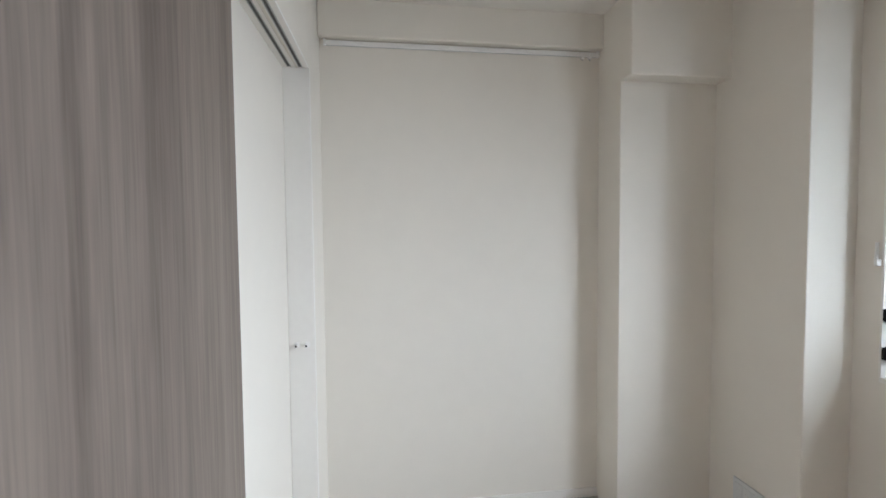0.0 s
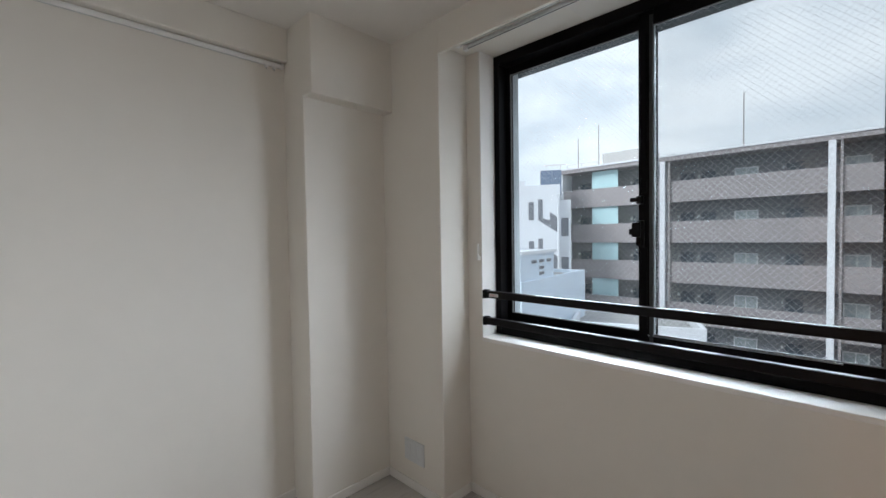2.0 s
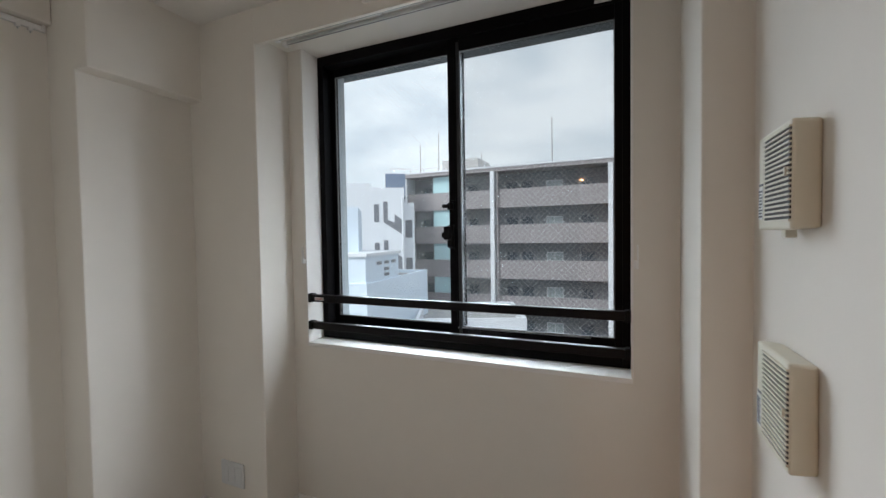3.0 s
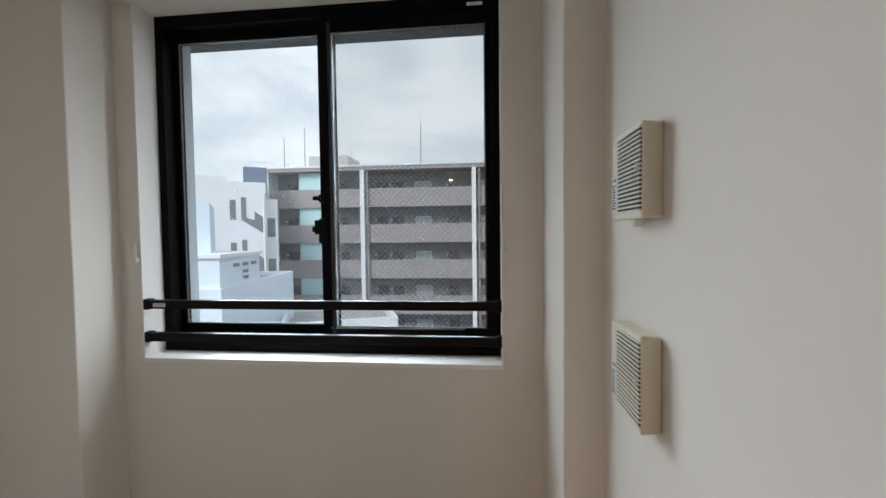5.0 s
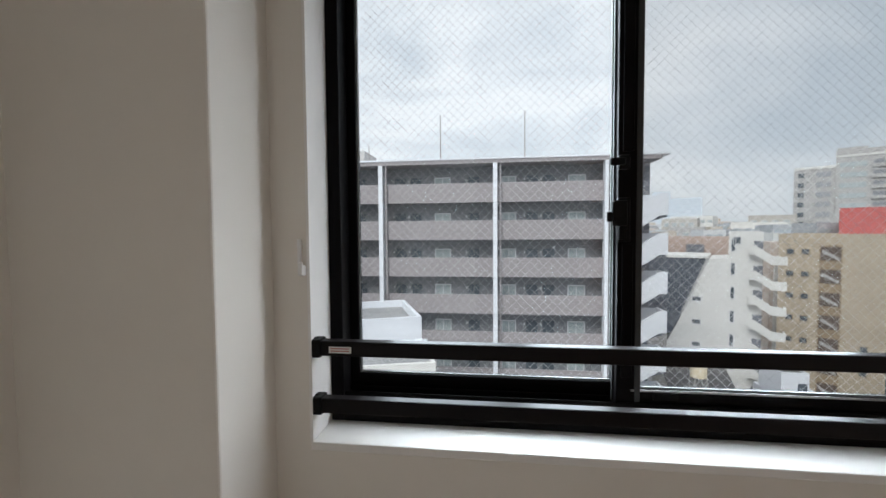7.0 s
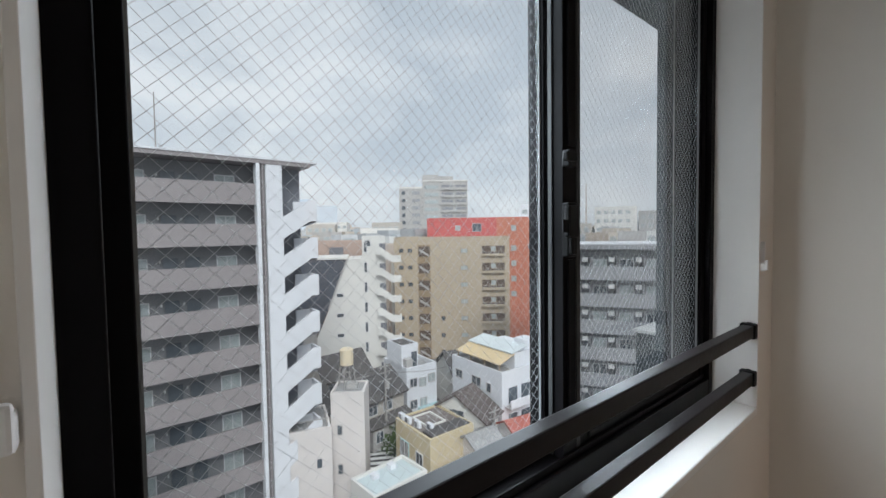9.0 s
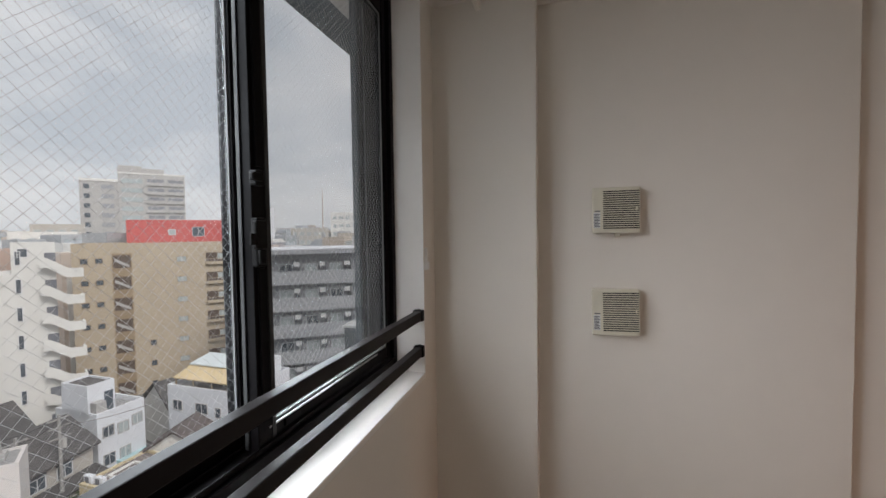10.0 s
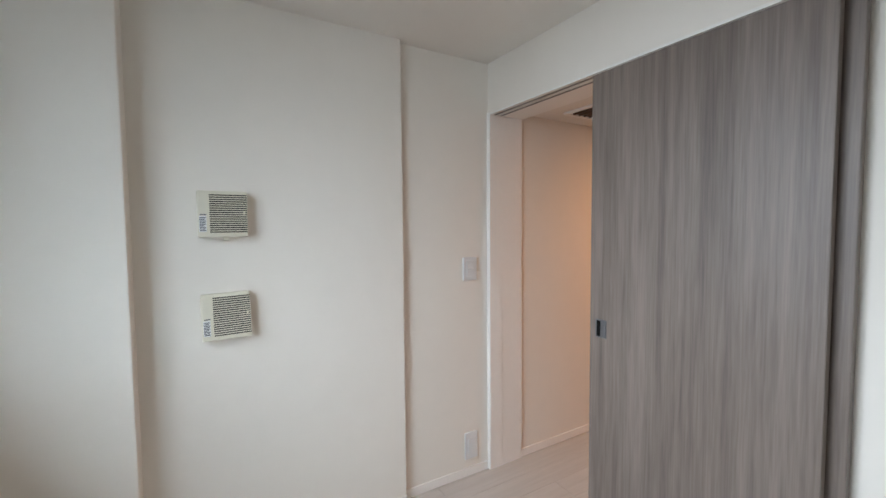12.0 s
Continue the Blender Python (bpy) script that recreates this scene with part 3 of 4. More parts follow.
# ---- ceiling grille in the hall ----
cg = thing("ceiling_grille", (2.02, -0.57, 2.135), "dark square ceiling grille in a white frame", "ceiling grille")
for dims in ((-0.15, 0.15, 0.10, 0.125, -0.012, 0), (-0.15, 0.15, -0.125, -0.10, -0.012, 0), (-0.15, -0.125, -0.10, 0.10, -0.012, 0), (0.125, 0.15, -0.10, 0.10, -0.012, 0)):
    bpart("frame", dims, M_TRIM, cg, "", 0.002)
bpart("backing", (-0.125, 0.125, -0.10, 0.10, -0.002, 0), mat("grille_dark", (0.03, 0.015, 0.01), 0.6), cg)
for k in range(4):
    bpart("slat", (-0.125, 0.125, -0.08 + 0.045 * k, -0.073 + 0.045 * k, -0.010, -0.003), mat("grille_brown", (0.10, 0.045, 0.025), 0.5), cg)

# ---- duct hood on the outer wall beside the window ----
hood = thing("vent_hood", (2.29, 2.36, 0.80), "dark grey duct hood with a sky-lit top painted pale, on the outer wall", "vent hood")
bpart("body", (-0.125, 0.125, 0.0, 0.200, 0.0, 0.205), M_OUTER, hood, "", 0.006)
# white stands in for the sky's light on the hood's top
bpart("top", (-0.133, 0.133, 0.0, 0.208, 0.205, 0.218), M_PLATE, hood, "top with the sky's light painted white", 0.003)

# ---- outside: city below and opposite ----
ZG = -23.0
M_GROUND = mat("city_ground", (0.16, 0.155, 0.15), 0.9, var=0.25, scale=0.15)
M_ROAD = mat("asphalt", (0.075, 0.075, 0.078), 0.9, var=0.2, scale=0.8, bump=0.3, bscale=20)
M_LINE = mat("road_paint", (0.72, 0.72, 0.70), 0.8, var=0.08, scale=3)
M_MAUVE = mat("mauve_grey_tile", (0.30, 0.275, 0.28), 0.6, var=0.05, scale=0.5, bump=0.1, bscale=12)
M_GALLERY = mat("gallery_grey", (0.21, 0.215, 0.23), 0.7, var=0.08, scale=0.4)
M_BWHITE = mat("white_render", (0.74, 0.76, 0.80), 0.75, var=0.05, scale=0.35, bump=0.1, bscale=10)
M_CREAMW = mat("cream_white_render", (0.74, 0.73, 0.70), 0.75, var=0.05, scale=0.35)
M_ICE = mat("pale_blue_render", (0.67, 0.76, 0.86), 0.75, var=0.05, scale=0.3)
M_AQUA = mat("aqua_screen", (0.44, 0.64, 0.67), 0.35, var=0.05, scale=0.6)
M_NAVY = mat("slate_blue_metal", (0.16, 0.21, 0.30), 0.6, var=0.08)
M_TAN = mat("tan_tile", (0.48, 0.405, 0.31), 0.65, var=0.06, scale=0.5, bump=0.1, bscale=10)
M_TAN2 = mat("brown_tile", (0.34, 0.26, 0.175), 0.65, var=0.07, scale=0.5)
M_RED = mat("red_render", (0.56, 0.135, 0.125), 0.65, var=0.06, scale=0.4)
M_ORANGE = mat("orange_render", (0.56, 0.22, 0.15), 0.65, var=0.06, scale=0.4)
M_PINK = mat("salmon_render", (0.47, 0.36, 0.31), 0.7, var=0.06, scale=0.4)
M_STONE = mat("warm_grey_tile", (0.45, 0.44, 0.43), 0.65, var=0.05, scale=0.2)
M_APT = mat("apartment_grey", (0.25, 0.26, 0.28), 0.65, var=0.06, scale=0.5)
M_APT2 = mat("apartment_band", (0.33, 0.34, 0.36), 0.65, var=0.06, scale=0.5)
M_PANE = mat("far_window_glass", (0.11, 0.13, 0.15), 0.18, var=0.2, scale=0.6)
M_PANE2 = mat("far_curtained_glass", (0.42, 0.47, 0.48), 0.25, var=0.15, scale=1.0)
M_SASH = mat("far_white_sash", (0.72, 0.73, 0.74), 0.5, var=0.04)
# grey with an opening's shade in it; also fan grilles and shutter boxes
M_SHADE = mat("shade_and_fitting_grey", (0.19, 0.20, 0.225), 0.75, var=0.08, scale=0.6)
M_TILE = mat("dark_roof_tile", (0.11, 0.105, 0.105), 0.7, var=0.2, scale=1.2, bump=0.3, bscale=6)
M_ROOFG = mat("grey_flat_roof", (0.33, 0.33, 0.33), 0.85, var=0.15, scale=0.5)
M_YEL = mat("ochre_render", (0.58, 0.49, 0.33), 0.7, var=0.08, scale=0.6)
M_CANVAS = mat("beige_canvas", (0.66, 0.52, 0.32), 0.8, var=0.06, scale=0.8)
M_POLE = mat("concrete_pole", (0.34, 0.33, 0.32), 0.8, var=0.1, scale=2)
M_LEAF = mat("shrub_leaf", (0.07, 0.11, 0.04), 0.7, var=0.35, scale=6)
M_SLATE = mat("slate_roof", (0.10, 0.115, 0.14), 0.45, var=0.15, scale=0.8, bump=0.2, bscale=6)
# brown for flat recess faces; the shade inside is in the colour
M_RECESS_SHADE = mat("recess_shade_brown", (0.13, 0.10, 0.085), 0.7, var=0.1)
M_FAR = mat("far_city", (0.42, 0.44, 0.46), 0.8, var=0.2, scale=0.03)

structure("ground", boxes((-1600, 1600, -300, 2600, ZG - 0.5, ZG)), M_GROUND, "grey built-up city ground", "ground")
road = structure("road", boxes((-30, 120, 33.0, 33.02, ZG, ZG + 0.02)), M_ROAD, "grey asphalt street", "road")


def site(name, label, a, b, category="building", group=""):
    """A building's Empty at a, its local x along the front from a to b, y away from the viewer; z stays as in the room."""
    e = thing(name, (a[0], a[1], 0), label, category, group)
    e.rotation_euler = (0, 0, math.atan2(b[1] - a[1], b[0] - a[0]))
    return e, math.hypot(b[0] - a[0], b[1] - a[1])


def win(e, u0, u1, z0, z1, glass=None, y=0.0, mull=True, frame_m=None):
    """A window of a far building: frame with a rebate, pane and mullion."""
    w = part("window", boxes((u0, u1, y - 0.07, y + 0.02, z0 - 0.07, z0), (u0, u1, y - 0.07, y + 0.02, z1, z1 + 0.07), (u0 - 0.07, u0, y - 0.07, y + 0.02, z0 - 0.07, z1 + 0.07), (u1, u1 + 0.07, y - 0.07, y + 0.02, z0 - 0.07, z1 + 0.07)), frame_m or M_SASH, e)
    part("pane", boxes((u0, u1, y - 0.03, y + 0.01, z0, z1)), glass or M_PANE, w)
    if mull and u1 - u0 > 0.7:
        part("mullion", boxes(((u0 + u1) / 2 - 0.03, (u0 + u1) / 2 + 0.03, y - 0.055, y - 0.02, z0, z1)), M_SASH, w)
    return w


def block(name, label, a, b, depth, z1, wall, roof=None, z0=ZG, parapet=0.5, category="building"):
    e, w = site(name, label, a, b, category)
    part("wall", boxes((0, w, 0, depth, z0, z1)), wall, e)
    part("roof", boxes((0.25, w - 0.25, 0.25, depth - 0.25, z1, z1 + 0.06)), roof or M_ROOFG, e)
    if parapet:
        part("parapet", boxes((0, w, 0, 0.22, z1, z1 + parapet), (0, w, depth - 0.22, depth, z1, z1 + parapet), (0, 0.22, 0.22, depth - 0.22, z1, z1 + parapet), (w - 0.22, w, 0.22, depth - 0.22, z1, z1 + parapet)), wall, e)
    return e, w


# -- the long gallery-access block opposite --
ab, _ = site("apartment_building", "long mauve-grey gallery apartment block with white piers", (0, 36), (1, 36))
part("core", boxes((-17.4, 11.6, 1.55, 12, ZG, 6.95)), M_GALLERY, ab, "dark grey gallery wall")
part("roof", boxes((-18.1, 13.9, -0.35, 12.2, 6.98, 7.30)), M_MAUVE, ab)
part("roof_edge", boxes((-18.2, 14.5, -0.42, 12.3, 7.30, 7.44)), M_BWHITE, ab, "white roof edge")
part("end_wall", boxes((-18.0, -17.35, -0.2, 12, ZG, 7.0)), M_BWHITE, ab, "white end wall")
PITCH = 3.13
for k in range(9):
    zt = 5.42 - PITCH * k
    part("gallery_parapet", boxes((-17.35, 9.64, 0.0, 0.16, zt - 1.63, zt)), M_MAUVE, ab)
    part("gallery_slab", boxes((-17.35, 9.64, 0.16, 1.55, zt - 1.58, zt - 1.40)), M_GALLERY, ab)
    part("aqua_screen", boxes((-14.72, -12.43, 0.22, 0.27, zt - 0.05, zt + 1.5)), M_AQUA, ab, "pale aqua glazed screen")
    for u0, u1 in ((-4.30, -3.02), (1.55, 2.65), (7.15, 8.45)):
        win(ab, u0, u1, zt - 0.72, zt + 0.62, M_PANE2, 1.55)
    for u0 in (-7.9, -6.5, -1.4, 3.6, 5.0, -11.6, -16.4):
        dr = part("gallery_door", boxes((u0, u0 + 0.95, 1.47, 1.57, zt - 1.38, zt + 0.68)), M_PANE, ab, "dark flat door")
        part("wall_lamp", boxes((u0 - 0.22, u0 - 0.12, 1.40, 1.55, zt + 0.30, zt + 0.48)), M_SASH, dr, "small white wall lamp")
for u0, u1 in ((-8.94, -8.58), (0.756, 1.11), (9.64, 9.90)):
    part("pier", boxes((u0, u1, -0.38, 0.4, ZG, 6.98)), M_BWHITE, ab, "white pier")
    part("downpipe", boxes((u1 + 0.20, u1 + 0.32, -0.22, -0.10, ZG, 6.98)), M_MAUVE, ab, "pale downpipe")
part("shaft_strip", boxes((9.90, 10.36, 0.05, 1.6, ZG, 6.98)), M_MAUVE, ab, "mauve strip beside the stair wall")
for u in (-17.95, -17.62):
    bm = bmesh.new()
    cyl(bm, (u, -0.33, ZG), (u, -0.33, 6.9), 0.075, 0.075, 8)
    part("downpipe", bm, M_BWHITE, ab, "white downpipe")
part("stair_wall", boxes((10.36, 11.60, -0.30, 12, ZG, 7.0)), M_BWHITE, ab, "white stair wall")
# back wall takes the stairwell's shade as its colour
part("stair_back", boxes((11.60, 13.7, 1.65, 12, ZG, 7.0)), M_SHADE, ab, "back wall of the stair in a shade grey")
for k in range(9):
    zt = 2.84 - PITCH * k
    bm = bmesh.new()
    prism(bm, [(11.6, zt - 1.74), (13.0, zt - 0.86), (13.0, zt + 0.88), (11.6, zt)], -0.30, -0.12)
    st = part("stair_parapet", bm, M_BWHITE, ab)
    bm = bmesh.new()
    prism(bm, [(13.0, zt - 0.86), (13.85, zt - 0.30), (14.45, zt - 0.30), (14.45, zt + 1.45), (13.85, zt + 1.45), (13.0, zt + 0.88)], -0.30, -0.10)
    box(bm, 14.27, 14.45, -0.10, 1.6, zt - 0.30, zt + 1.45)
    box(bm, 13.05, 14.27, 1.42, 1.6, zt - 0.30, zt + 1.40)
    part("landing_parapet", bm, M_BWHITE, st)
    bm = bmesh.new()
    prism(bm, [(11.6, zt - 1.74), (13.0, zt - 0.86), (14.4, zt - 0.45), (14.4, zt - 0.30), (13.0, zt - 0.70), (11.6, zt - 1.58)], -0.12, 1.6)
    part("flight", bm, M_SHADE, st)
part("roof_box", boxes((-15.4, -11.5, 4, 8, 7.44, 9.15)), M_STONE, ab, "pale grey plant box on the roof")
part("roof_rail", boxes((-17.6, -14.6, 1.0, 1.06, 7.95, 8.0), (-17.6, -17.54, 1.0, 1.06, 7.44, 8.0), (-14.66, -14.6, 1.0, 1.06, 7.44, 8.0), (-16.1, -16.04, 1.0, 1.06, 7.44, 8.0)), M_SASH, ab)
for u, zt in ((-16.2, 10.2), (-14.26, 11.08), (-3.7, 11.28), (3.4, 11.35), (-10.0, 8.9)):
    bm = bmesh.new()
    cyl(bm, (u, 0.6, 7.4), (u, 0.6, zt), 0.05, 0.03, 8)
    part("aerial", bm, M_POLE, ab, "thin grey aerial")

# -- white building with outside stairs, beside the long block --
wb, w = block("stair_building", "white apartment building with stepped stair openings", (-20.5, 26.6), (-14.6, 30.3), 6, 4.9, M_BWHITE)
part("raised_parapet", boxes((0, w * 0.62, 0, 0.25, 5.4, 5.75)), M_BWHITE, wb)
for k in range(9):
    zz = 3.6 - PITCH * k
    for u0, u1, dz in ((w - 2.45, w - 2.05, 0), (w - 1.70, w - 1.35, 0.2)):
        # openings are thin dark faces on the wall, shade in their colour
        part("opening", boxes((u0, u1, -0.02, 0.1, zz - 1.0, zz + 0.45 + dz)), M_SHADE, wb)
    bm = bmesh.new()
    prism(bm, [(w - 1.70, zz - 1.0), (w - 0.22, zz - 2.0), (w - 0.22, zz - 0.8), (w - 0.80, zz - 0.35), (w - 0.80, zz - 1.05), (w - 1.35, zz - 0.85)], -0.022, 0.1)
    part("stair_opening", bm, M_SHADE, wb, "stair opening, its shade a flat dark face")
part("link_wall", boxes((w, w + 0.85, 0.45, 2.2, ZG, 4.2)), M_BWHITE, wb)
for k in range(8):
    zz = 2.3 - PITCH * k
    # dark face painted as the opening's shade
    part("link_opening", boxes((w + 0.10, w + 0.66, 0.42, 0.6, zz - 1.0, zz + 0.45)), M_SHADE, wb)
pipe = bmesh.new()
cyl(pipe, (w - 0.15, -0.15, ZG), (w - 0.15, -0.15, 4.6), 0.08, 0.08, 8)
part("downpipe", pipe, M_BWHITE, wb)

part("plant_room", boxes((w - 1.45, w + 0.3, 3.2, 5.0, 4.9, 7.0)), M_NAVY, wb, "slate-blue rooftop plant room")
part("plant_rail", boxes((w - 1.0, w + 0.8, 3.3, 3.35, 7.42, 7.48), (w - 1.0, w - 0.94, 3.3, 3.35, 7.0, 7.48), (w + 0.2, w + 0.26, 3.3, 3.35, 7.0, 7.48)), M_SASH, wb)
cy, _ = block("pale_blue_tower", "pale blue rendered building", (-14.2, 16.4), (-10.85, 18.55), 5, 2.7, M_ICE, parapet=0.3)

bl, w = block("pale_blue_building", "pale blue-white flat-roofed building with a stair head", (-9.4, 17.1), (-10.35, 25.7), 5, -1.15, M_ICE, parapet=0.28)
ph, w2 = site("rooftop_hut", "pale blue rooftop hut with small vents", (-9.55, 17.25), (-10.0, 21.2), "hut")
part("wall", boxes((0, w2, 0, 2.6, -1.1, 0.45)), M_ICE, ph)
part("roof", boxes((-0.12, w2 + 0.12, -0.12, 2.7, 0.45, 0.62)), M_BWHITE, ph)
for u in (1.2, 2.1, 3.0):
    for zz in ((0.05,) if u > 2.5 else (0.05, -0.3, -0.6) if u < 2.3 and u > 1.5 else (0.05,)):
        # slot drawn as a thin dark face in place of its shade
        part("vent_slot", boxes((u, u + 0.55, -0.03, 0.05, zz - 0.08, zz + 0.08)), M_SHADE, ph)
lw, w = block("low_white_building", "low white flat-roofed building", (-9.2, 21.6), (-3.2, 24.0), 6, -3.9, M_BWHITE, parapet=0.5)
for u in (4.4, 5.2, 6.0):
    hv = thing("condenser", (-9.2 + u * 0.93 + 0.6, 21.6 + u * 0.37 - 1.2, -5.1), "white rooftop air-conditioning condenser", "condenser", "condensers on the roof")
    part("case", boxes((-0.35, 0.35, -0.2, 0.2, 0, 0.75)), M_BWHITE, hv, "", 0.02)
    part("fan_grille", boxes((-0.25, 0.25, -0.215, -0.19, 0.12, 0.62)), M_SHADE, hv)
lr, w = block("near_flat_roof", "white low roof beside the pale blue building", (-8.0, 19.5), (-2.0, 21.2), 3, -5.2, M_CREAMW, parapet=0.1)

# -- white building with a sloping dark roof and zigzag stair --
zb, w = site("sloped_roof_building", "white building with a steep dark roof and open zigzag stair", (25.1, 58.6), (34.3, 53.7))
bm = bmesh.new()
prism(bm, [(-1.6, ZG), (w - 2.0, ZG), (w - 2.0, 1.1), (w - 5.4, 1.1), (w - 5.4, -2.2), (3.0, -2.3), (0.2, -9.5), (-1.6, -13.6)], 0, 9)
part("wall", bm, M_CREAMW, zb)
bm = bmesh.new()
prism(bm, [(-4.2, -2.2), (2.9, -2.15), (0.15, -9.4), (-1.2, -12.5), (-4.2, -12.5)], 0.5, 8.98)
part("roof", bm, M_SLATE, zb, "steep dark roof")
part("annex_wall", boxes((-4.2, -1.65, 0.6, 9, ZG, -12.55)), M_STONE, zb, "grey annex wall")
bm = bmesh.new()
prism(bm, [(3.05, -2.2), (2.75, -2.2), (-0.05, -9.5), (0.25, -9.5)], -0.12, 0.55)
part("verge", bm, M_STONE, zb, "grey sloping verge")
part("roof_kerb", boxes((-4.2, 2.9, 0.3, 9.2, -2.3, -2.0)), M_CREAMW, zb)
for k in range(-1, 6):
    zz = -3.6 - 2.95 * k
    win(zb, w - 5.1, w - 4.75, zz - 0.6, zz + 0.8, M_PANE, mull=False)
    if k > 0:
        win(zb, 1.3, 2.2, zz - 1.2, zz - 0.7, M_PANE, mull=False)
    # recess is only a dark face; its shade is in the grey
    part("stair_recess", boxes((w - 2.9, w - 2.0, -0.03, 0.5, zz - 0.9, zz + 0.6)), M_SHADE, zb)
    bm = bmesh.new()
    prism(bm, [(w - 3.3, zz + 0.15), (w - 2.7, zz + 0.05), (w - 1.1, zz - 1.1), (w + 0.2, zz - 1.2), (w + 0.2, zz - 2.15), (w - 1.2, zz - 2.15), (w - 2.7, zz - 1.05), (w - 3.3, zz - 1.0)], -1.0, -0.8)
    box(bm, w + 0.02, w + 0.2, -0.8, 0.6, zz - 2.15, zz - 1.2)
    box(bm, w - 1.1, w + 0.02, -0.8, 0.3, zz - 2.15, zz - 2.0)
    part("stair_flight", bm, M_CREAMW, zb)
win(zb, w - 4.9, w - 4.2, -0.4, 0.4, M_PANE, mull=False)

pk, w = block("salmon_building", "low salmon-coloured building with a flat roof", (26.0, 72.6), (36.5, 67.6), 10, -0.3, M_PINK, M_CREAMW)
part("bay", boxes((5.2, 7.6, -0.15, 0.1, -3.6, -0.9)), M_SHADE, pk)

# -- tan building with open stair, red building behind --
tn, w = block("tan_building", "tan tiled apartment building with an open stair", (43.3, 69.3), (60.2, 55.0), 13, 0.15, M_TAN)
part("stair_shaft", boxes((4.6, 7.0, -0.04, 0.3, ZG, -0.9)), M_TAN2, tn, "brown stair shaft")
for k in range(7):
    zz = -1.2 - 3.25 * k
    # opening is a dark face on the shaft, its shade painted in
    part("shaft_opening", boxes((4.75, 6.85, -0.10, 0.0, zz - 1.9, zz)), M_RECESS_SHADE, tn)
    bm = bmesh.new()
    prism(bm, [(4.9, zz - 0.4), (6.7, zz - 1.5), (6.7, zz - 1.9), (4.9, zz - 0.9)], -0.14, -0.06)
    part("stair_flight", bm, M_STONE, tn)
    for u0 in (1.0, 2.7):
        win(tn, u0, u0 + 0.8, zz - 1.1, zz - 0.4, M_PANE, mull=False, frame_m=M_TAN2)
    win(tn, 12.8, 14.1, zz - 1.3, zz - 0.5, M_PANE2, frame_m=M_TAN2)
    if k > 3:
        win(tn, 9.0, 9.7, zz - 1.3, zz - 0.5, M_PANE, mull=False, frame_m=M_TAN2)
    # no hollow here: a dark face carries the balcony's shade
    bc = part("balcony_recess", boxes((16.9, 21.2, -0.05, 0.1, zz - 1.55, zz)), M_RECESS_SHADE, tn, "flat dark face for the balcony's shade")
    part("balcony_front", boxes((16.9, 21.2, -0.55, -0.05, zz - 1.95, zz - 1.5), (16.9, 21.2, -0.55, -0.50, zz - 1.02, zz - 0.96)), M_TAN, bc)
    for j in range(9):
        part("baluster", boxes((17.1 + 0.48 * j, 17.16 + 0.48 * j, -0.54, -0.50, zz - 1.5, zz - 1.02)), M_STONE, bc)
    win(tn, 18.6, 19.5, zz - 1.1, zz - 0.15, M_PANE2, -0.06, frame_m=M_TAN2)
rd, w = block("red_building", "red rendered building behind the tan one", (53.4, 72.0), (68.8, 57.62), 9, 4.2, M_RED, parapet=0.3)
part("side_wall", boxes((14.6, w + 0.3, -0.06, 0.4, ZG, 4.4)), M_ORANGE, rd, "orange wall")
win(rd, 9.6, 11.4, 1.6, 3.2, M_PANE)
win(rd, 6.0, 7.0, 1.9, 2.8, M_PANE2, mull=False)
for zz in (2.2, -2.0, -5.2, -8.4, -11.6):
    win(rd, 17.6, 18.7, zz - 0.6, zz + 0.6, M_PANE2, -0.06, mull=False, frame_m=M_ORANGE)

# -- far tower --
tw, w = site("far_tower", "pale grey residential tower with bands of windows", (93.6, 143.9), (115.5, 126.9), "tower")
part("wall", boxes((0, 9.5, 0, 16, ZG, 19.4), (9.5, w, -0.6, 16, ZG, 22.2)), M_STONE, tw)
part("upper_block", boxes((9.4, 22, 1, 14, 22.2, 24.4), (9.6, 16.0, 2, 12, 24.4, 25.2)), M_STONE, tw)
part("parapet", boxes((0, 9.4, -0.2, 0.1, 19.4, 20.2), (9.4, w + 0.2, -0.8, -0.5, 22.2, 22.7)), M_CREAMW, tw, "pale parapet")
for k in range(10):
    zz = 20.0 - 3.0 * k
    for u0, u1 in ((1.0, 2.4), (5.2, 8.4)):
        part("window", boxes((u0, u1, -0.1, 0.1, zz - 3.0, zz - 1.6)), M_PANE if u0 < 3 else M_APT2, tw)
    part("window", boxes((10.3, 15.9, -0.7, -0.5, zz - 0.8, zz + 0.6)), M_PANE2, tw)
    for u0, u1 in ((17.2, 21.8), (22.8, 27.2)):
        # dark grey face on the wall stands in for the balcony's shade
        bc = part("balcony", boxes((u0, u1, -0.7, -0.5, zz - 0.7, zz + 0.8)), M_APT, tw, "flat dark face for the balcony's shade")
        part("balcony_front", boxes((u0 - 0.3, u1 + 0.3, -1.2, -0.7, zz - 1.3, zz - 0.35)), M_STONE, bc)

# -- grey apartment block with balconies --
ga, w = site("grey_apartments", "grey tiled apartment block with banded balconies", (43.2, 36.2), (56.0, 16.2))
part("wall", boxes((0, w, 1.3, 12, ZG, -0.9)), M_APT, ga)
part("roof", boxes((-0.3, w, -0.3, 12.3, -0.9, -0.35)), M_APT2, ga)
part("roof_edge", boxes((-0.35, w, -0.35, 12.3, -0.35, -0.22)), M_BWHITE, ga)
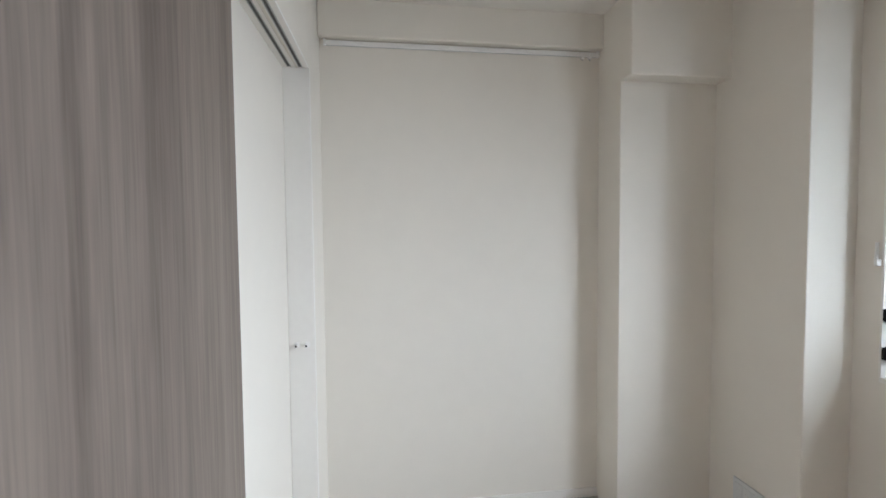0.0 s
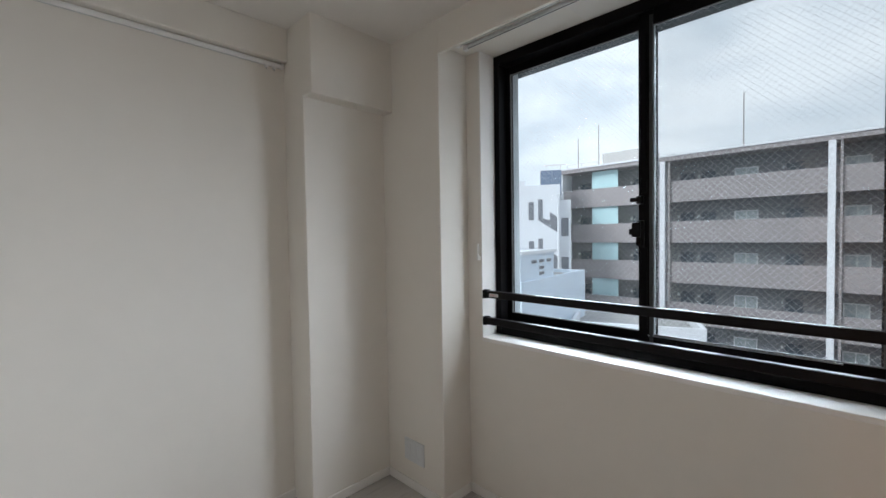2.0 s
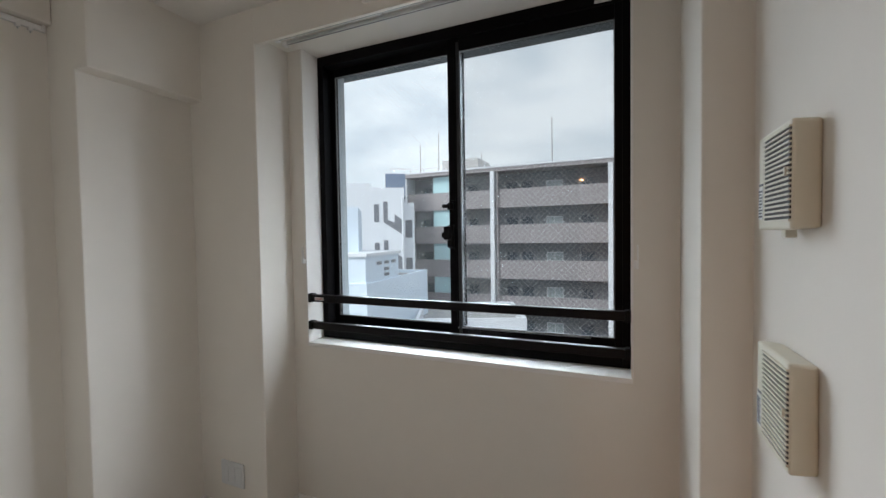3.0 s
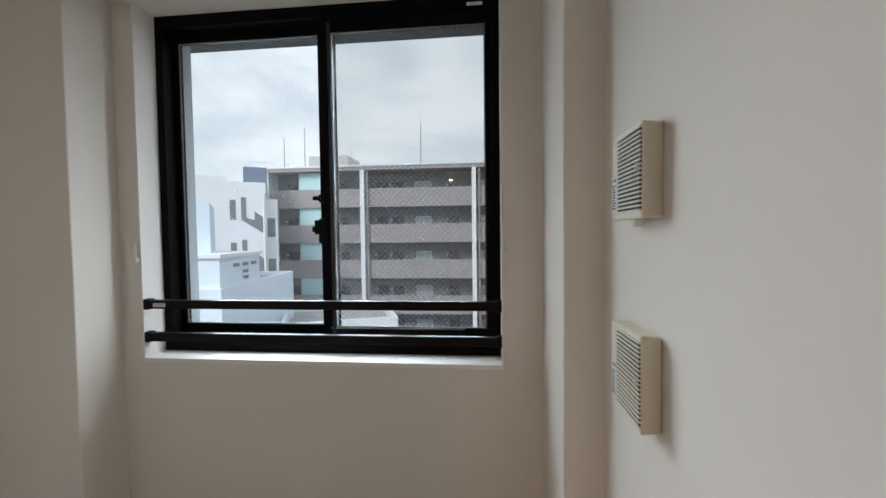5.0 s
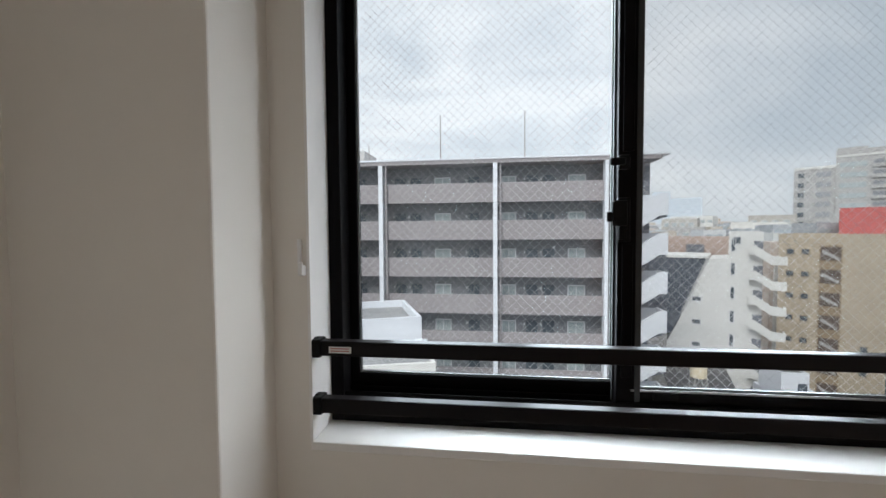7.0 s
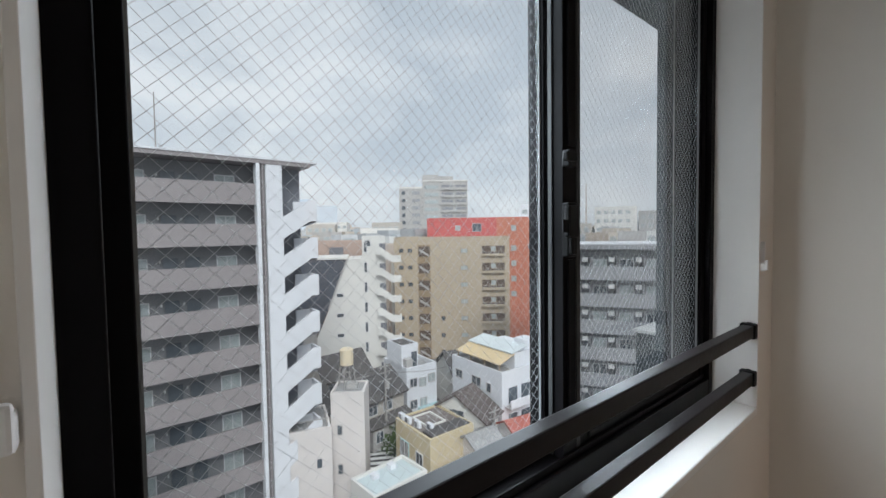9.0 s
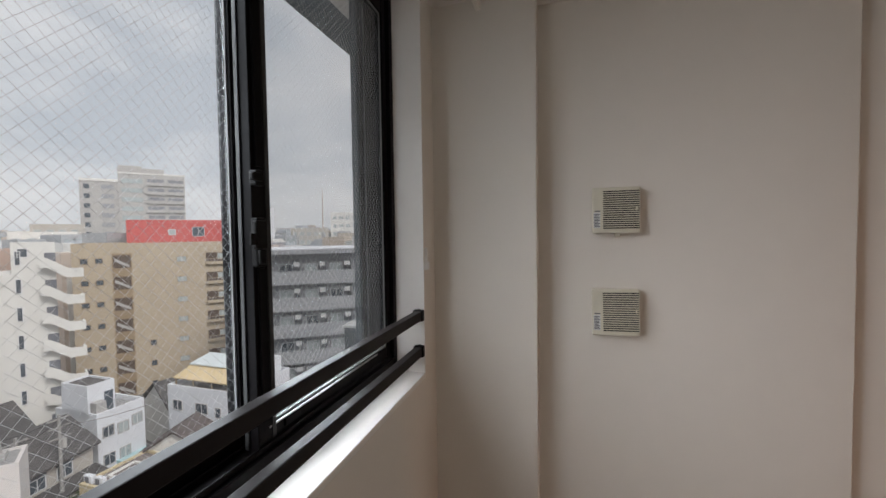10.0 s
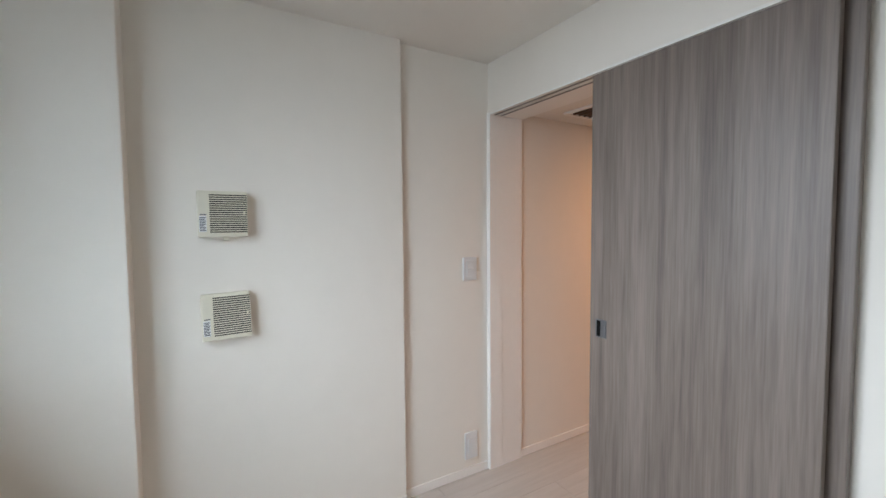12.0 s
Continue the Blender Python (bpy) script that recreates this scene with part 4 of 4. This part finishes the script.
for k in range(7):
    zt = -3.05 - 3.35 * k
    part("balcony_front", boxes((-0.2, w, 0.0, 0.15, zt - 1.65, zt)), M_APT2, ga)
    part("balcony_slab", boxes((-0.2, w, 0.15, 1.3, zt - 1.65, zt - 1.45)), M_APT, ga)
    part("balcony_post", boxes((0.0, 0.25, 0.1, 1.3, zt, zt + 1.75)), M_BWHITE, ga)
    for j in range(7):
        u = 1.5 + 3.1 * j
        win(ga, u, u + 1.5, zt - 1.3, zt + 0.8, M_PANE2 if (j + k) % 3 else M_PANE, 1.3)
        ac = part("hanging_condenser", boxes((u + 1.75, u + 2.45, 0.55, 0.95, zt + 0.55, zt + 1.1)), M_SASH, ga, "white hung condenser", 0.02)
        part("partition", boxes((u + 2.62, u + 2.70, 0.16, 1.3, zt - 1.4, zt + 1.3)), M_APT2, ga)

# -- low houses --
M_BLUSH = mat("pale_pink", (0.70, 0.66, 0.64), 0.8, var=0.06, scale=0.5)
tt, w = block("water_tank_tower", "blush-white concrete stair tower with a flat top", (15.6, 36.6), (18.0, 34.8), 3.0, -12.95, M_BLUSH, parapet=0.18)
for zz in (-16.6, -20.2):
    win(tt, 0.6, 0.95, zz, zz + 0.8, M_PANE, mull=False, frame_m=M_STONE)
part("hatch", boxes((1.2, 2.2, 1.2, 2.2, -12.9, -12.5)), M_STONE, tt)
tk = thing("water_tank", (17.6, 37.3, -12.88), "cream cylindrical water tank on a steel stand", "water tank")
bm = bmesh.new()
cyl(bm, (0, 0, 2.1), (0, 0, 3.5), 0.62, 0.62, 20)
cyl(bm, (0, 0, 3.5), (0, 0, 3.68), 0.62, 0.34, 20)
part("drum", bm, mat("cream_tank", (0.74, 0.64, 0.47), 0.5), tk)
for a in range(4):
    x, y = 0.45 * (1 if a % 2 else -1), 0.45 * (1 if a > 1 else -1)
    bm = bmesh.new()
    cyl(bm, (x * 1.3, y * 1.3, 0), (x, y, 2.1), 0.06, 0.06, 6)
    cyl(bm, (x * 1.25, y * 1.25, 0.1), (-x, y, 2.0), 0.03, 0.03, 6)
    part("leg", bm, M_POLE, tk)
pw, w = block("pink_house", "pale pink rendered house with a railed roof", (11.6, 35.9), (14.9, 34.9), 5, -15.2, M_BLUSH, parapet=0.2)
win(pw, 2.2, 2.6, -18.4, -17.6, M_PANE, mull=False, frame_m=M_BLUSH)
part("roof_rail", boxes((0.0, 3.2, 0.1, 0.14, -14.3, -14.25), (0.0, 0.05, 0.1, 0.14, -15.0, -14.25), (1.5, 1.55, 0.1, 0.14, -15.0, -14.25), (3.1, 3.15, 0.1, 0.14, -15.0, -14.25)), M_POLE, pw)
sh, w = block("small_white_house", "small white stepped house with a roof terrace", (29.2, 44.6), (33.8, 44.4), 6, -16.2, M_BWHITE, parapet=0.6)
part("stair_tower", boxes((0.0, 2.5, 1.2, 5, -16.2, -13.3)), M_BWHITE, sh)
part("tower_roof", boxes((0.15, 2.35, 1.35, 4.85, -13.3, -13.12)), M_TILE, sh)
part("tower_kerb", boxes((0.0, 2.5, 1.2, 1.35, -13.3, -12.95), (0.0, 2.5, 4.85, 5.0, -13.3, -12.95), (0.0, 0.15, 1.35, 4.85, -13.3, -12.95), (2.35, 2.5, 1.35, 4.85, -13.3, -12.95)), M_BWHITE, sh)
part("terrace_floor", boxes((2.6, 4.3, 0.3, 5.6, -16.15, -16.05)), M_ROOFG, sh)
part("terrace_shed", boxes((0.15, 1.1, 0.25, 1.1, -16.15, -14.6)), M_STONE, sh, "pale grey shed", 0.03)
part("tower_door", boxes((1.5, 2.3, 1.15, 1.25, -16.0, -14.0)), M_PANE, sh)
part("terrace_rail", boxes((2.5, 4.6, 0.05, 0.09, -14.9, -14.85), (4.5, 4.54, 0.05, 0.09, -15.7, -14.85), (2.6, 2.64, 0.05, 0.09, -15.7, -14.85)), M_POLE, sh)
for u0, zz in ((0.5, -17.6), (1.9, -17.8), (3.3, -17.5), (2.0, -20.4), (0.5, -20.4)):
    win(sh, u0, u0 + 0.95, zz - 0.5, zz + 0.5, M_PANE if u0 < 1 else M_PANE2, frame_m=M_STONE)
part("balcony", boxes((1.6, 4.6, -0.9, 0.0, -21.9, -20.9)), M_AQUA, sh, "pale aqua balcony")


def gable(name, label, a, b, depth, eave, ridge, wall, roofm):
    e, w = site(name, label, a, b, "house")
    part("wall", boxes((0, w, 0, depth, ZG, eave)), wall, e)
    for s in (0, 1):
        bm = bmesh.new()
        y0, y1 = (-0.5, depth / 2) if s == 0 else (depth + 0.5, depth / 2)
        vs = [bm.verts.new(c) for c in ((-0.4, y0, eave - 0.2), (w + 0.4, y0, eave - 0.2), (w + 0.4, y1, ridge), (-0.4, y1, ridge), (-0.4, y0, eave), (w + 0.4, y0, eave), (w + 0.4, y1, ridge + 0.2), (-0.4, y1, ridge + 0.2))]
        for f in ((0, 1, 2, 3), (4, 7, 6, 5), (0, 4, 5, 1), (1, 5, 6, 2), (2, 6, 7, 3), (3, 7, 4, 0)):
            bm.faces.new([vs[i] for i in f])
        part("roof_slope", bm, roofm, e)
    bm = bmesh.new()
    for u in (0.0, w - 0.15):
        vs = [bm.verts.new(c) for c in ((u, 0, eave), (u, depth, eave), (u, depth / 2, ridge), (u + 0.15, 0, eave), (u + 0.15, depth, eave), (u + 0.15, depth / 2, ridge))]
        for f in ((0, 2, 1), (3, 4, 5), (0, 1, 4, 3), (1, 2, 5, 4), (2, 0, 3, 5)):
            bm.faces.new([vs[i] for i in f])
    part("gable", bm, wall, e)
    n = max(1, int(w / 2.2))
    for i in range(n):
        win(e, 0.5 + i * 2.2, 1.7 + i * 2.2, eave - 1.7, eave - 0.7, M_PANE)
        part("shutter_box", boxes((0.4 + i * 2.2, 1.8 + i * 2.2, -0.12, 0.0, eave - 0.6, eave - 0.45)), M_SHADE, e)
    if w > 5:
        bm = bmesh.new()
        vs = [bm.verts.new(c) for c in ((-0.3, -1.5, eave - 2.75), (w + 0.3, -1.5, eave - 2.75), (w + 0.3, 0, eave - 2.15), (-0.3, 0, eave - 2.15), (-0.3, -1.5, eave - 2.6), (w + 0.3, -1.5, eave - 2.6), (w + 0.3, 0, eave - 2.0), (-0.3, 0, eave - 2.0))]
        for f in ((0, 1, 2, 3), (4, 7, 6, 5), (0, 4, 5, 1), (1, 5, 6, 2), (2, 6, 7, 3), (3, 7, 4, 0)):
            bm.faces.new([vs[k] for k in f])
        part("lean_to_roof", bm, roofm, e)
        part("porch_wall", boxes((0.2, w - 0.2, -1.2, -0.01, ZG, eave - 2.7)), M_STONE, e)
        for i in range(n):
            win(e, 0.6 + i * 2.2, 1.6 + i * 2.2, eave - 4.4, eave - 3.2, M_PANE, -1.2)
    return e


M_PLASTER = mat("weathered_plaster", (0.50, 0.47, 0.43), 0.85, var=0.12, scale=0.8)
M_DARKROOF = mat("brown_roof", (0.13, 0.11, 0.105), 0.75, var=0.2, scale=1.5, bump=0.3, bscale=8)
gable("tiled_house", "old house with a dark grey tiled roof", (22.4, 43.0), (28.2, 43.8), 6, -17.7, -15.4, M_PLASTER, M_TILE)
gable("tiled_house", "narrow house with a dark grey roof", (21.0, 50.5), (27.5, 51.0), 5, -17.0, -14.6, M_PLASTER, M_TILE)
cream = gable("tiled_house", "low cream house with a brown tiled roof", (29.3, 30.9), (32.4, 32.0), 6.4, -17.7, -15.5, M_CREAMW, M_DARKROOF)
part("gable_window", boxes((-0.06, 0.02, 2.4, 4.0, -18.3, -17.1)), M_PANE, cream)
part("gable_sill", boxes((-0.14, 0.02, 2.2, 4.2, -18.42, -18.3)), M_STONE, cream)
part("side_lean_to", boxes((-1.5, -0.02, 0.4, 6.0, ZG, -18.9)), M_PLASTER, cream)
part("lean_to_roof", boxes((-1.8, -0.02, 0.1, 6.3, -18.9, -18.7)), M_DARKROOF, cream)
gable("tiled_house", "shed with a pale grey metal roof", (25.9, 28.4), (28.7, 28.2), 2.8, -18.3, -17.6, M_BLUSH, M_ROOFG)
gable("tiled_house", "house with a rust-red metal roof", (31.6, 29.0), (36.0, 28.2), 2.4, -18.8, -18.1, M_CREAMW, mat("rust_roof", (0.42, 0.13, 0.10), 0.7, var=0.15, scale=1.5))
gable("tiled_house", "house with a slate roof behind the flats", (36.5, 44.0), (42.0, 42.5), 6, -18.0, -15.6, M_CREAMW, M_TILE)
gable("tiled_house", "house with a grey roof by the lane", (15.5, 45.0), (20.5, 46.0), 6, -18.6, -16.6, M_PLASTER, M_TILE)
M_FLATD = mat("dark_flat_roof", (0.20, 0.175, 0.165), 0.85, var=0.15, scale=0.8)
yh, w = block("ochre_house", "ochre house with a flat dark roof terrace", (22.3, 36.4), (22.2, 30.6), 5.2, -17.2, M_YEL, M_FLATD, parapet=0.22)
win(yh, 0.9, 2.3, -20.4, -18.7, M_PANE, frame_m=M_AQUA)
win(yh, 3.6, 4.6, -20.2, -18.9, M_PANE, frame_m=M_SASH)
part("roof_kerb", boxes((0.8, 0.95, 1.4, 3.6, -17.15, -17.0), (3.4, 3.55, 1.4, 3.6, -17.15, -17.0), (0.95, 3.4, 1.4, 1.55, -17.15, -17.0), (0.95, 3.4, 3.45, 3.6, -17.15, -17.0)), M_CREAMW, yh)
part("window_bars", boxes(*[(0.95 + 0.22 * j, 1.0 + 0.22 * j, -0.16, -0.1, -20.4, -18.7) for j in range(7)]), M_STONE, yh)
part("roof_slope", boxes((4.1, 5.6, 0.4, 4.9, -17.15, -16.9)), M_TILE, yh)
for px, py in ((22.8, 36.0), (22.8, 34.9), (23.0, 33.6), (23.6, 32.4)):
    cb = thing("condenser", (px, py, -17.14), "white condenser on a flat roof", "condenser", "condensers on the roof")
    part("case", boxes((-0.17, 0.17, -0.4, 0.4, 0, 0.62)), M_BWHITE, cb, "", 0.02)
    part("fan_grille", boxes((-0.185, -0.16, -0.1, 0.3, 0.08, 0.54)), M_SHADE, cb)
fr_, w = block("low_annex", "low annex with a pale grey flat roof", (15.9, 29.5), (21.3, 29.9), 3.5, -19.3, M_CREAMW, mat("pale_roof_sheet", (0.56, 0.65, 0.67), 0.6, var=0.08, scale=0.6), parapet=0.3)
part("roof_unit", boxes((1.4, 2.0, 2.2, 2.8, -19.25, -18.85), (3.3, 3.9, 2.4, 3.0, -19.25, -18.8)), M_BWHITE, fr_, "", 0.02)
nb, w = block("low_flat_house", "low pinkish house with a grey flat roof", (21.9, 25.6), (25.5, 25.6), 4.2, -19.7, M_BLUSH, M_ROOFG, parapet=0.35)
for px, py in ((22.9, 28.6), (24.0, 28.7)):
    cb = thing("condenser", (px, py, -19.64), "white condenser on a flat roof", "condenser", "condensers on the roof")
    part("case", boxes((-0.4, 0.4, -0.17, 0.17, 0, 0.62)), M_BWHITE, cb, "", 0.02)
    part("fan_grille", boxes((-0.3, 0.1, -0.185, -0.16, 0.08, 0.54)), M_SHADE, cb)
wh, w = block("white_house", "white three-storey house with a beige roof awning", (33.1, 40.3), (32.7, 31.7), 8, -14.1, M_BWHITE, parapet=0.5)
for u0, u1, zz in ((0.8, 1.9, -15.6), (3.8, 5.2, -15.6), (6.3, 6.9, -15.8), (0.8, 2.0, -18.4), (3.6, 4.8, -18.8)):
    win(wh, u0, u1, zz - 0.45, zz + 0.45, M_PANE, frame_m=M_STONE)
for ya, yb, za, zb_, m, lab in ((0.1, 2.4, -12.95, -12.2, M_CANVAS, "beige awning"), (2.0, 4.6, -12.1, -11.6, mat("pale_canopy", (0.62, 0.68, 0.70), 0.6), "pale grey canopy")):
    aw = bmesh.new()
    vs = [aw.verts.new(c) for c in ((0.7, ya, za), (8.2, ya, za), (8.2, yb, zb_), (0.7, yb, zb_), (0.7, ya, za + 0.1), (8.2, ya, za + 0.1), (8.2, yb, zb_ + 0.1), (0.7, yb, zb_ + 0.1))]
    for f in ((0, 1, 2, 3), (4, 7, 6, 5), (0, 4, 5, 1), (1, 5, 6, 2), (2, 6, 7, 3), (3, 7, 4, 0)):
        aw.faces.new([vs[i] for i in f])
    part("awning", aw, m, wh, lab)
for u in (0.9, 3.2, 5.6, 8.0):
    part("awning_post", boxes((u - 0.05, u + 0.05, 0.2, 0.3, -13.7, -12.9)), M_TAN2, wh)
part("roof_room", boxes((1.6, 8.0, 2.6, 7.4, -14.1, -12.1)), M_BWHITE, wh)
part("water_box", boxes((6.0, 7.6, 4.6, 6.4, -12.1, -11.0)), M_BWHITE, wh, "", 0.05)
# its balcony side, turned a quarter
turn = Matrix.Translation((w, 0, 0)) @ Matrix.Rotation(radians(90), 4, "Z")
for k in range(3):
    zz = -16.0 - 2.9 * k
    for nm, dims, m in (("balcony_front", (0.4, 7.4, -1.0, -0.88, zz - 1.4, zz - 0.5), M_BWHITE), ("balcony_slab", (0.4, 7.4, -0.9, 0, zz - 1.5, zz - 1.35), M_STONE)):
        b2 = boxes(dims)
        b2.transform(turn)
        part(nm, b2, m, wh)
    for u in (1.0, 3.0, 5.2):
        b2 = boxes((u, u + 1.3, -0.06, 0.0, zz - 1.2, zz + 0.5))
        b2.transform(turn)
        part("balcony_window", b2, M_PANE, wh)

# streets, crossing, poles, shrubs
cross = thing("crossing", (22.7, 41.0, ZG + 0.02), "white zebra crossing on the street", "crossing", kind="structure")
cross.rotation_euler = (0, 0, radians(-30))
for i in range(6):
    part("stripe", boxes((-1.8, 1.8, i * 0.95 - 2.6, i * 0.95 - 2.1, 0.0, 0.012)), M_LINE, cross)
part("edge_line", boxes((2.6, 14, 1.4, 1.55, 0.0, 0.012)), M_LINE, cross)
rs = structure("road_side", boxes((-3.2, 3.2, -30, 40, 0.0, 0.018)), M_ROAD, "grey asphalt side street", "road")
rs.location, rs.rotation_euler = (23.5, 41.5, ZG + 0.001), (0, 0, radians(-32))
for px, py, hgt in ((24.8, 42.4, 9.6), (22.4, 43.4, 8.6), (20.6, 44.5, 9.2), (30.2, 30.4, 6.8)):
    up = thing("utility_pole", (px, py, ZG), "grey concrete utility pole with crossarms", "utility pole", "utility poles")
    bm = bmesh.new()
    cyl(bm, (0, 0, 0), (0, 0, hgt), 0.17, 0.11, 10)
    part("pole", bm, M_POLE, up)
    for dz in (0.4, 1.1, 2.0):
        part("crossarm", boxes((-0.8, 0.8, -0.06, 0.06, hgt - dz - 0.05, hgt - dz + 0.05)), M_POLE, up)
    bm = bmesh.new()
    cyl(bm, (0.3, 0, hgt - 3.0), (0.3, 0, hgt - 2.2), 0.2, 0.2, 10)
    part("transformer", bm, M_STONE, up)
for (ax, ay, az), (bx, by, bz), in (((24.8, 42.4, -13.8), (22.4, 43.4, -14.9)), ((24.8, 42.4, -14.4), (34.0, 41.0, -15.2)), ((22.4, 43.4, -15.2), (17.0, 37.0, -15.8)), ((24.8, 42.4, -13.7), (20.6, 44.5, -14.2))):
    cb = bmesh.new()
    prev = None
    for i in range(9):
        f = i / 8
        p = Vector((ax + (bx - ax) * f, ay + (by - ay) * f, az + (bz - az) * f - 1.6 * f * (1 - f)))
        if prev is not None:
            cyl(cb, prev, p, 0.025, 0.025, 5)
        prev = p
    tagged(part("cable", cb, M_RUBBER), "black overhead cable between utility poles", "cable", "overhead cables")
rng = random.Random(7)
for sx, sy in ((25.7, 42.0), (27.0, 42.1), (28.3, 42.2), (23.9, 40.0)):
    sb = thing("shrub", (sx, sy, ZG), "green shrub beside the street", "shrub", "shrubs")
    bm = bmesh.new()
    for i in range(260):
        a, r, hh = rng.uniform(0, 6.28), rng.random() ** 0.5 * 1.1, rng.uniform(0.2, 2.0)
        c = Vector((r * math.cos(a) * (1.2 - 0.3 * hh), r * math.sin(a) * (1.2 - 0.3 * hh), hh + 0.4))
        t1 = Vector((rng.gauss(0, 1), rng.gauss(0, 1), rng.gauss(0, 1))).normalized() * 0.16
        t2 = t1.orthogonal().normalized() * 0.09
        bm.faces.new([bm.verts.new(c + q) for q in (t1, t2, -t1, -t2)])
    part("crown", bm, M_LEAF, sb)
    bm = bmesh.new()
    cyl(bm, (0, 0, 0), (0, 0, 1.2), 0.08, 0.04, 8)
    part("trunk", bm, M_TILE, sb)

# pale blocks on the skyline
for a, b, dp, zt, wm in (((130, 95), (137, 84), 14, 3.6, M_PLASTER), ((138, 83.5), (145, 71.5), 16, 9.4, M_CREAMW), ((145.5, 71), (150, 62), 14, 7.6, M_STONE), ((91.5, 79), (95, 74.8), 8, 8.6, M_BWHITE), ((62, 118), (72, 112), 12, 2.6, M_CREAMW), ((46, 116), (53, 112.5), 10, 1.6, M_STONE), ((57, 150), (66, 145), 12, 4.6, M_PLASTER), ((70, 176), (82, 168), 12, 6.0, M_CREAMW), ((74, 132), (83, 126), 12, 4.8, M_PLASTER)):
    fb, w = block("far_building", "pale hazy apartment building on the skyline", a, b, dp, zt, wm)
    for k in range(4):
        for i in range(int(w / 2.4)):
            win(fb, 0.7 + i * 2.4, 2.1 + i * 2.4, zt - 2.2 - 3.0 * k, zt - 1.0 - 3.0 * k, M_PANE2, mull=False)

# office block far behind the long apartments, haze put into its pale colours
hz, w = block("office_block", "office block with far haze in its pale blue-grey", (162, 454), (177, 448), 30, 39, mat("hazed_blue_cladding", (0.62, 0.71, 0.80), 0.7, var=0.04, scale=0.05), parapet=1.0)
part("stepped_wing", boxes((w, w + 28, 2, 28, ZG, 33)), mat("hazed_grey_cladding", (0.64, 0.71, 0.78), 0.7, var=0.04, scale=0.05), hz)

# far roofs to the skyline
bm = bmesh.new()
for i in range(1500):
    az = radians(rng.uniform(-18, 82))
    d = 95 + 520 * rng.random() ** 1.3
    x, y = d * math.sin(az), d * math.cos(az)
    s = rng.uniform(5, 13) * (1 + d / 500)
    ztop = rng.uniform(-14, 0.5) + max(0.0, d - 140) * rng.uniform(0.008, 0.034)
    box(bm, x, x + s, y, y + s * rng.uniform(0.7, 1.4), ZG, ztop)
    if rng.random() < 0.35:
        box(bm, x + s * 0.3, x + s * 0.6, y + 1, y + s * 0.5, ztop, ztop + 2.4)
far_glass = bmesh.new()
for i in range(1100):
    az = radians(rng.uniform(-18, 82))
    d = 95 + 300 * rng.random() ** 1.2
    x, y = d * math.sin(az), d * math.cos(az)
    z = rng.uniform(-12, 1.0) + max(0.0, d - 140) * 0.018
    s = rng.uniform(1.4, 5.0)
    box(bm, x - 0.6, x + s + 0.6, y, y + 6, ZG, z + 1.5)
    box(far_glass, x, x + s, y - 0.12, y + 0.02, z - 0.6, z + 0.5)
    box(far_glass, x, x + s, y - 0.12, y + 0.02, z - 3.5, z - 2.4)
tagged(part("far_windows", far_glass, M_PANE2), "rows of windows on the distant roofs", "windows", kind="stuff")
far = tagged(part("far_roofs", bm, M_FAR), "sea of distant city roofs, haze in their pale colours", "city", kind="stuff")
nf = M_FAR.node_tree
gi = nf.nodes.new("ShaderNodeNewGeometry")
fr2 = nf.nodes.new("ShaderNodeValToRGB")
# roof tones lightened to carry the haze of distance
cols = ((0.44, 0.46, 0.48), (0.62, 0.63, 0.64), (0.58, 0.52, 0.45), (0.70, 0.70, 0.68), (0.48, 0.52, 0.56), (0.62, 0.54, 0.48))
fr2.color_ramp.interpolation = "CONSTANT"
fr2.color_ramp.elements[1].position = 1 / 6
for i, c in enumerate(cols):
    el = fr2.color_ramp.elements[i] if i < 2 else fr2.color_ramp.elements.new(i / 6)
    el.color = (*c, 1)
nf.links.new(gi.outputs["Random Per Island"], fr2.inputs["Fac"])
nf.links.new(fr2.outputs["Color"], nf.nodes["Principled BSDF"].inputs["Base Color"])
mast = bmesh.new()
cyl(mast, (340, 212, ZG), (340, 212, 44), 1.0, 0.3, 8)
tagged(part("far_mast", mast, M_FAR), "thin grey mast on the skyline", "mast")

# ---- floor planks ----
floor_ob = bpy.data.objects["floor"]
PLW = 0.145
mesh_cache = {}
xx = -0.45
row = 0
while xx < 2.45:
    yy = -3.2 - (row * 0.61) % 1.818
    while yy < 2.3:
        y0, y1 = max(yy, -3.2), min(yy + 1.818, 2.3)
        if y1 - y0 > 0.02:
            key = round(y1 - y0, 3)
            if key not in mesh_cache:
                bm = boxes((0, PLW - 0.0012, 0, key - 0.0012, -0.012, 0))
                mesh_cache[key] = mesh_of("plank", bm, M_FLOOR, 0.0008, 1)
            pl = new("plank", mesh_cache[key])
            pl.location = (xx, y0, 0)
            pl.parent = floor_ob
        yy += 1.818
    xx += PLW
    row += 1
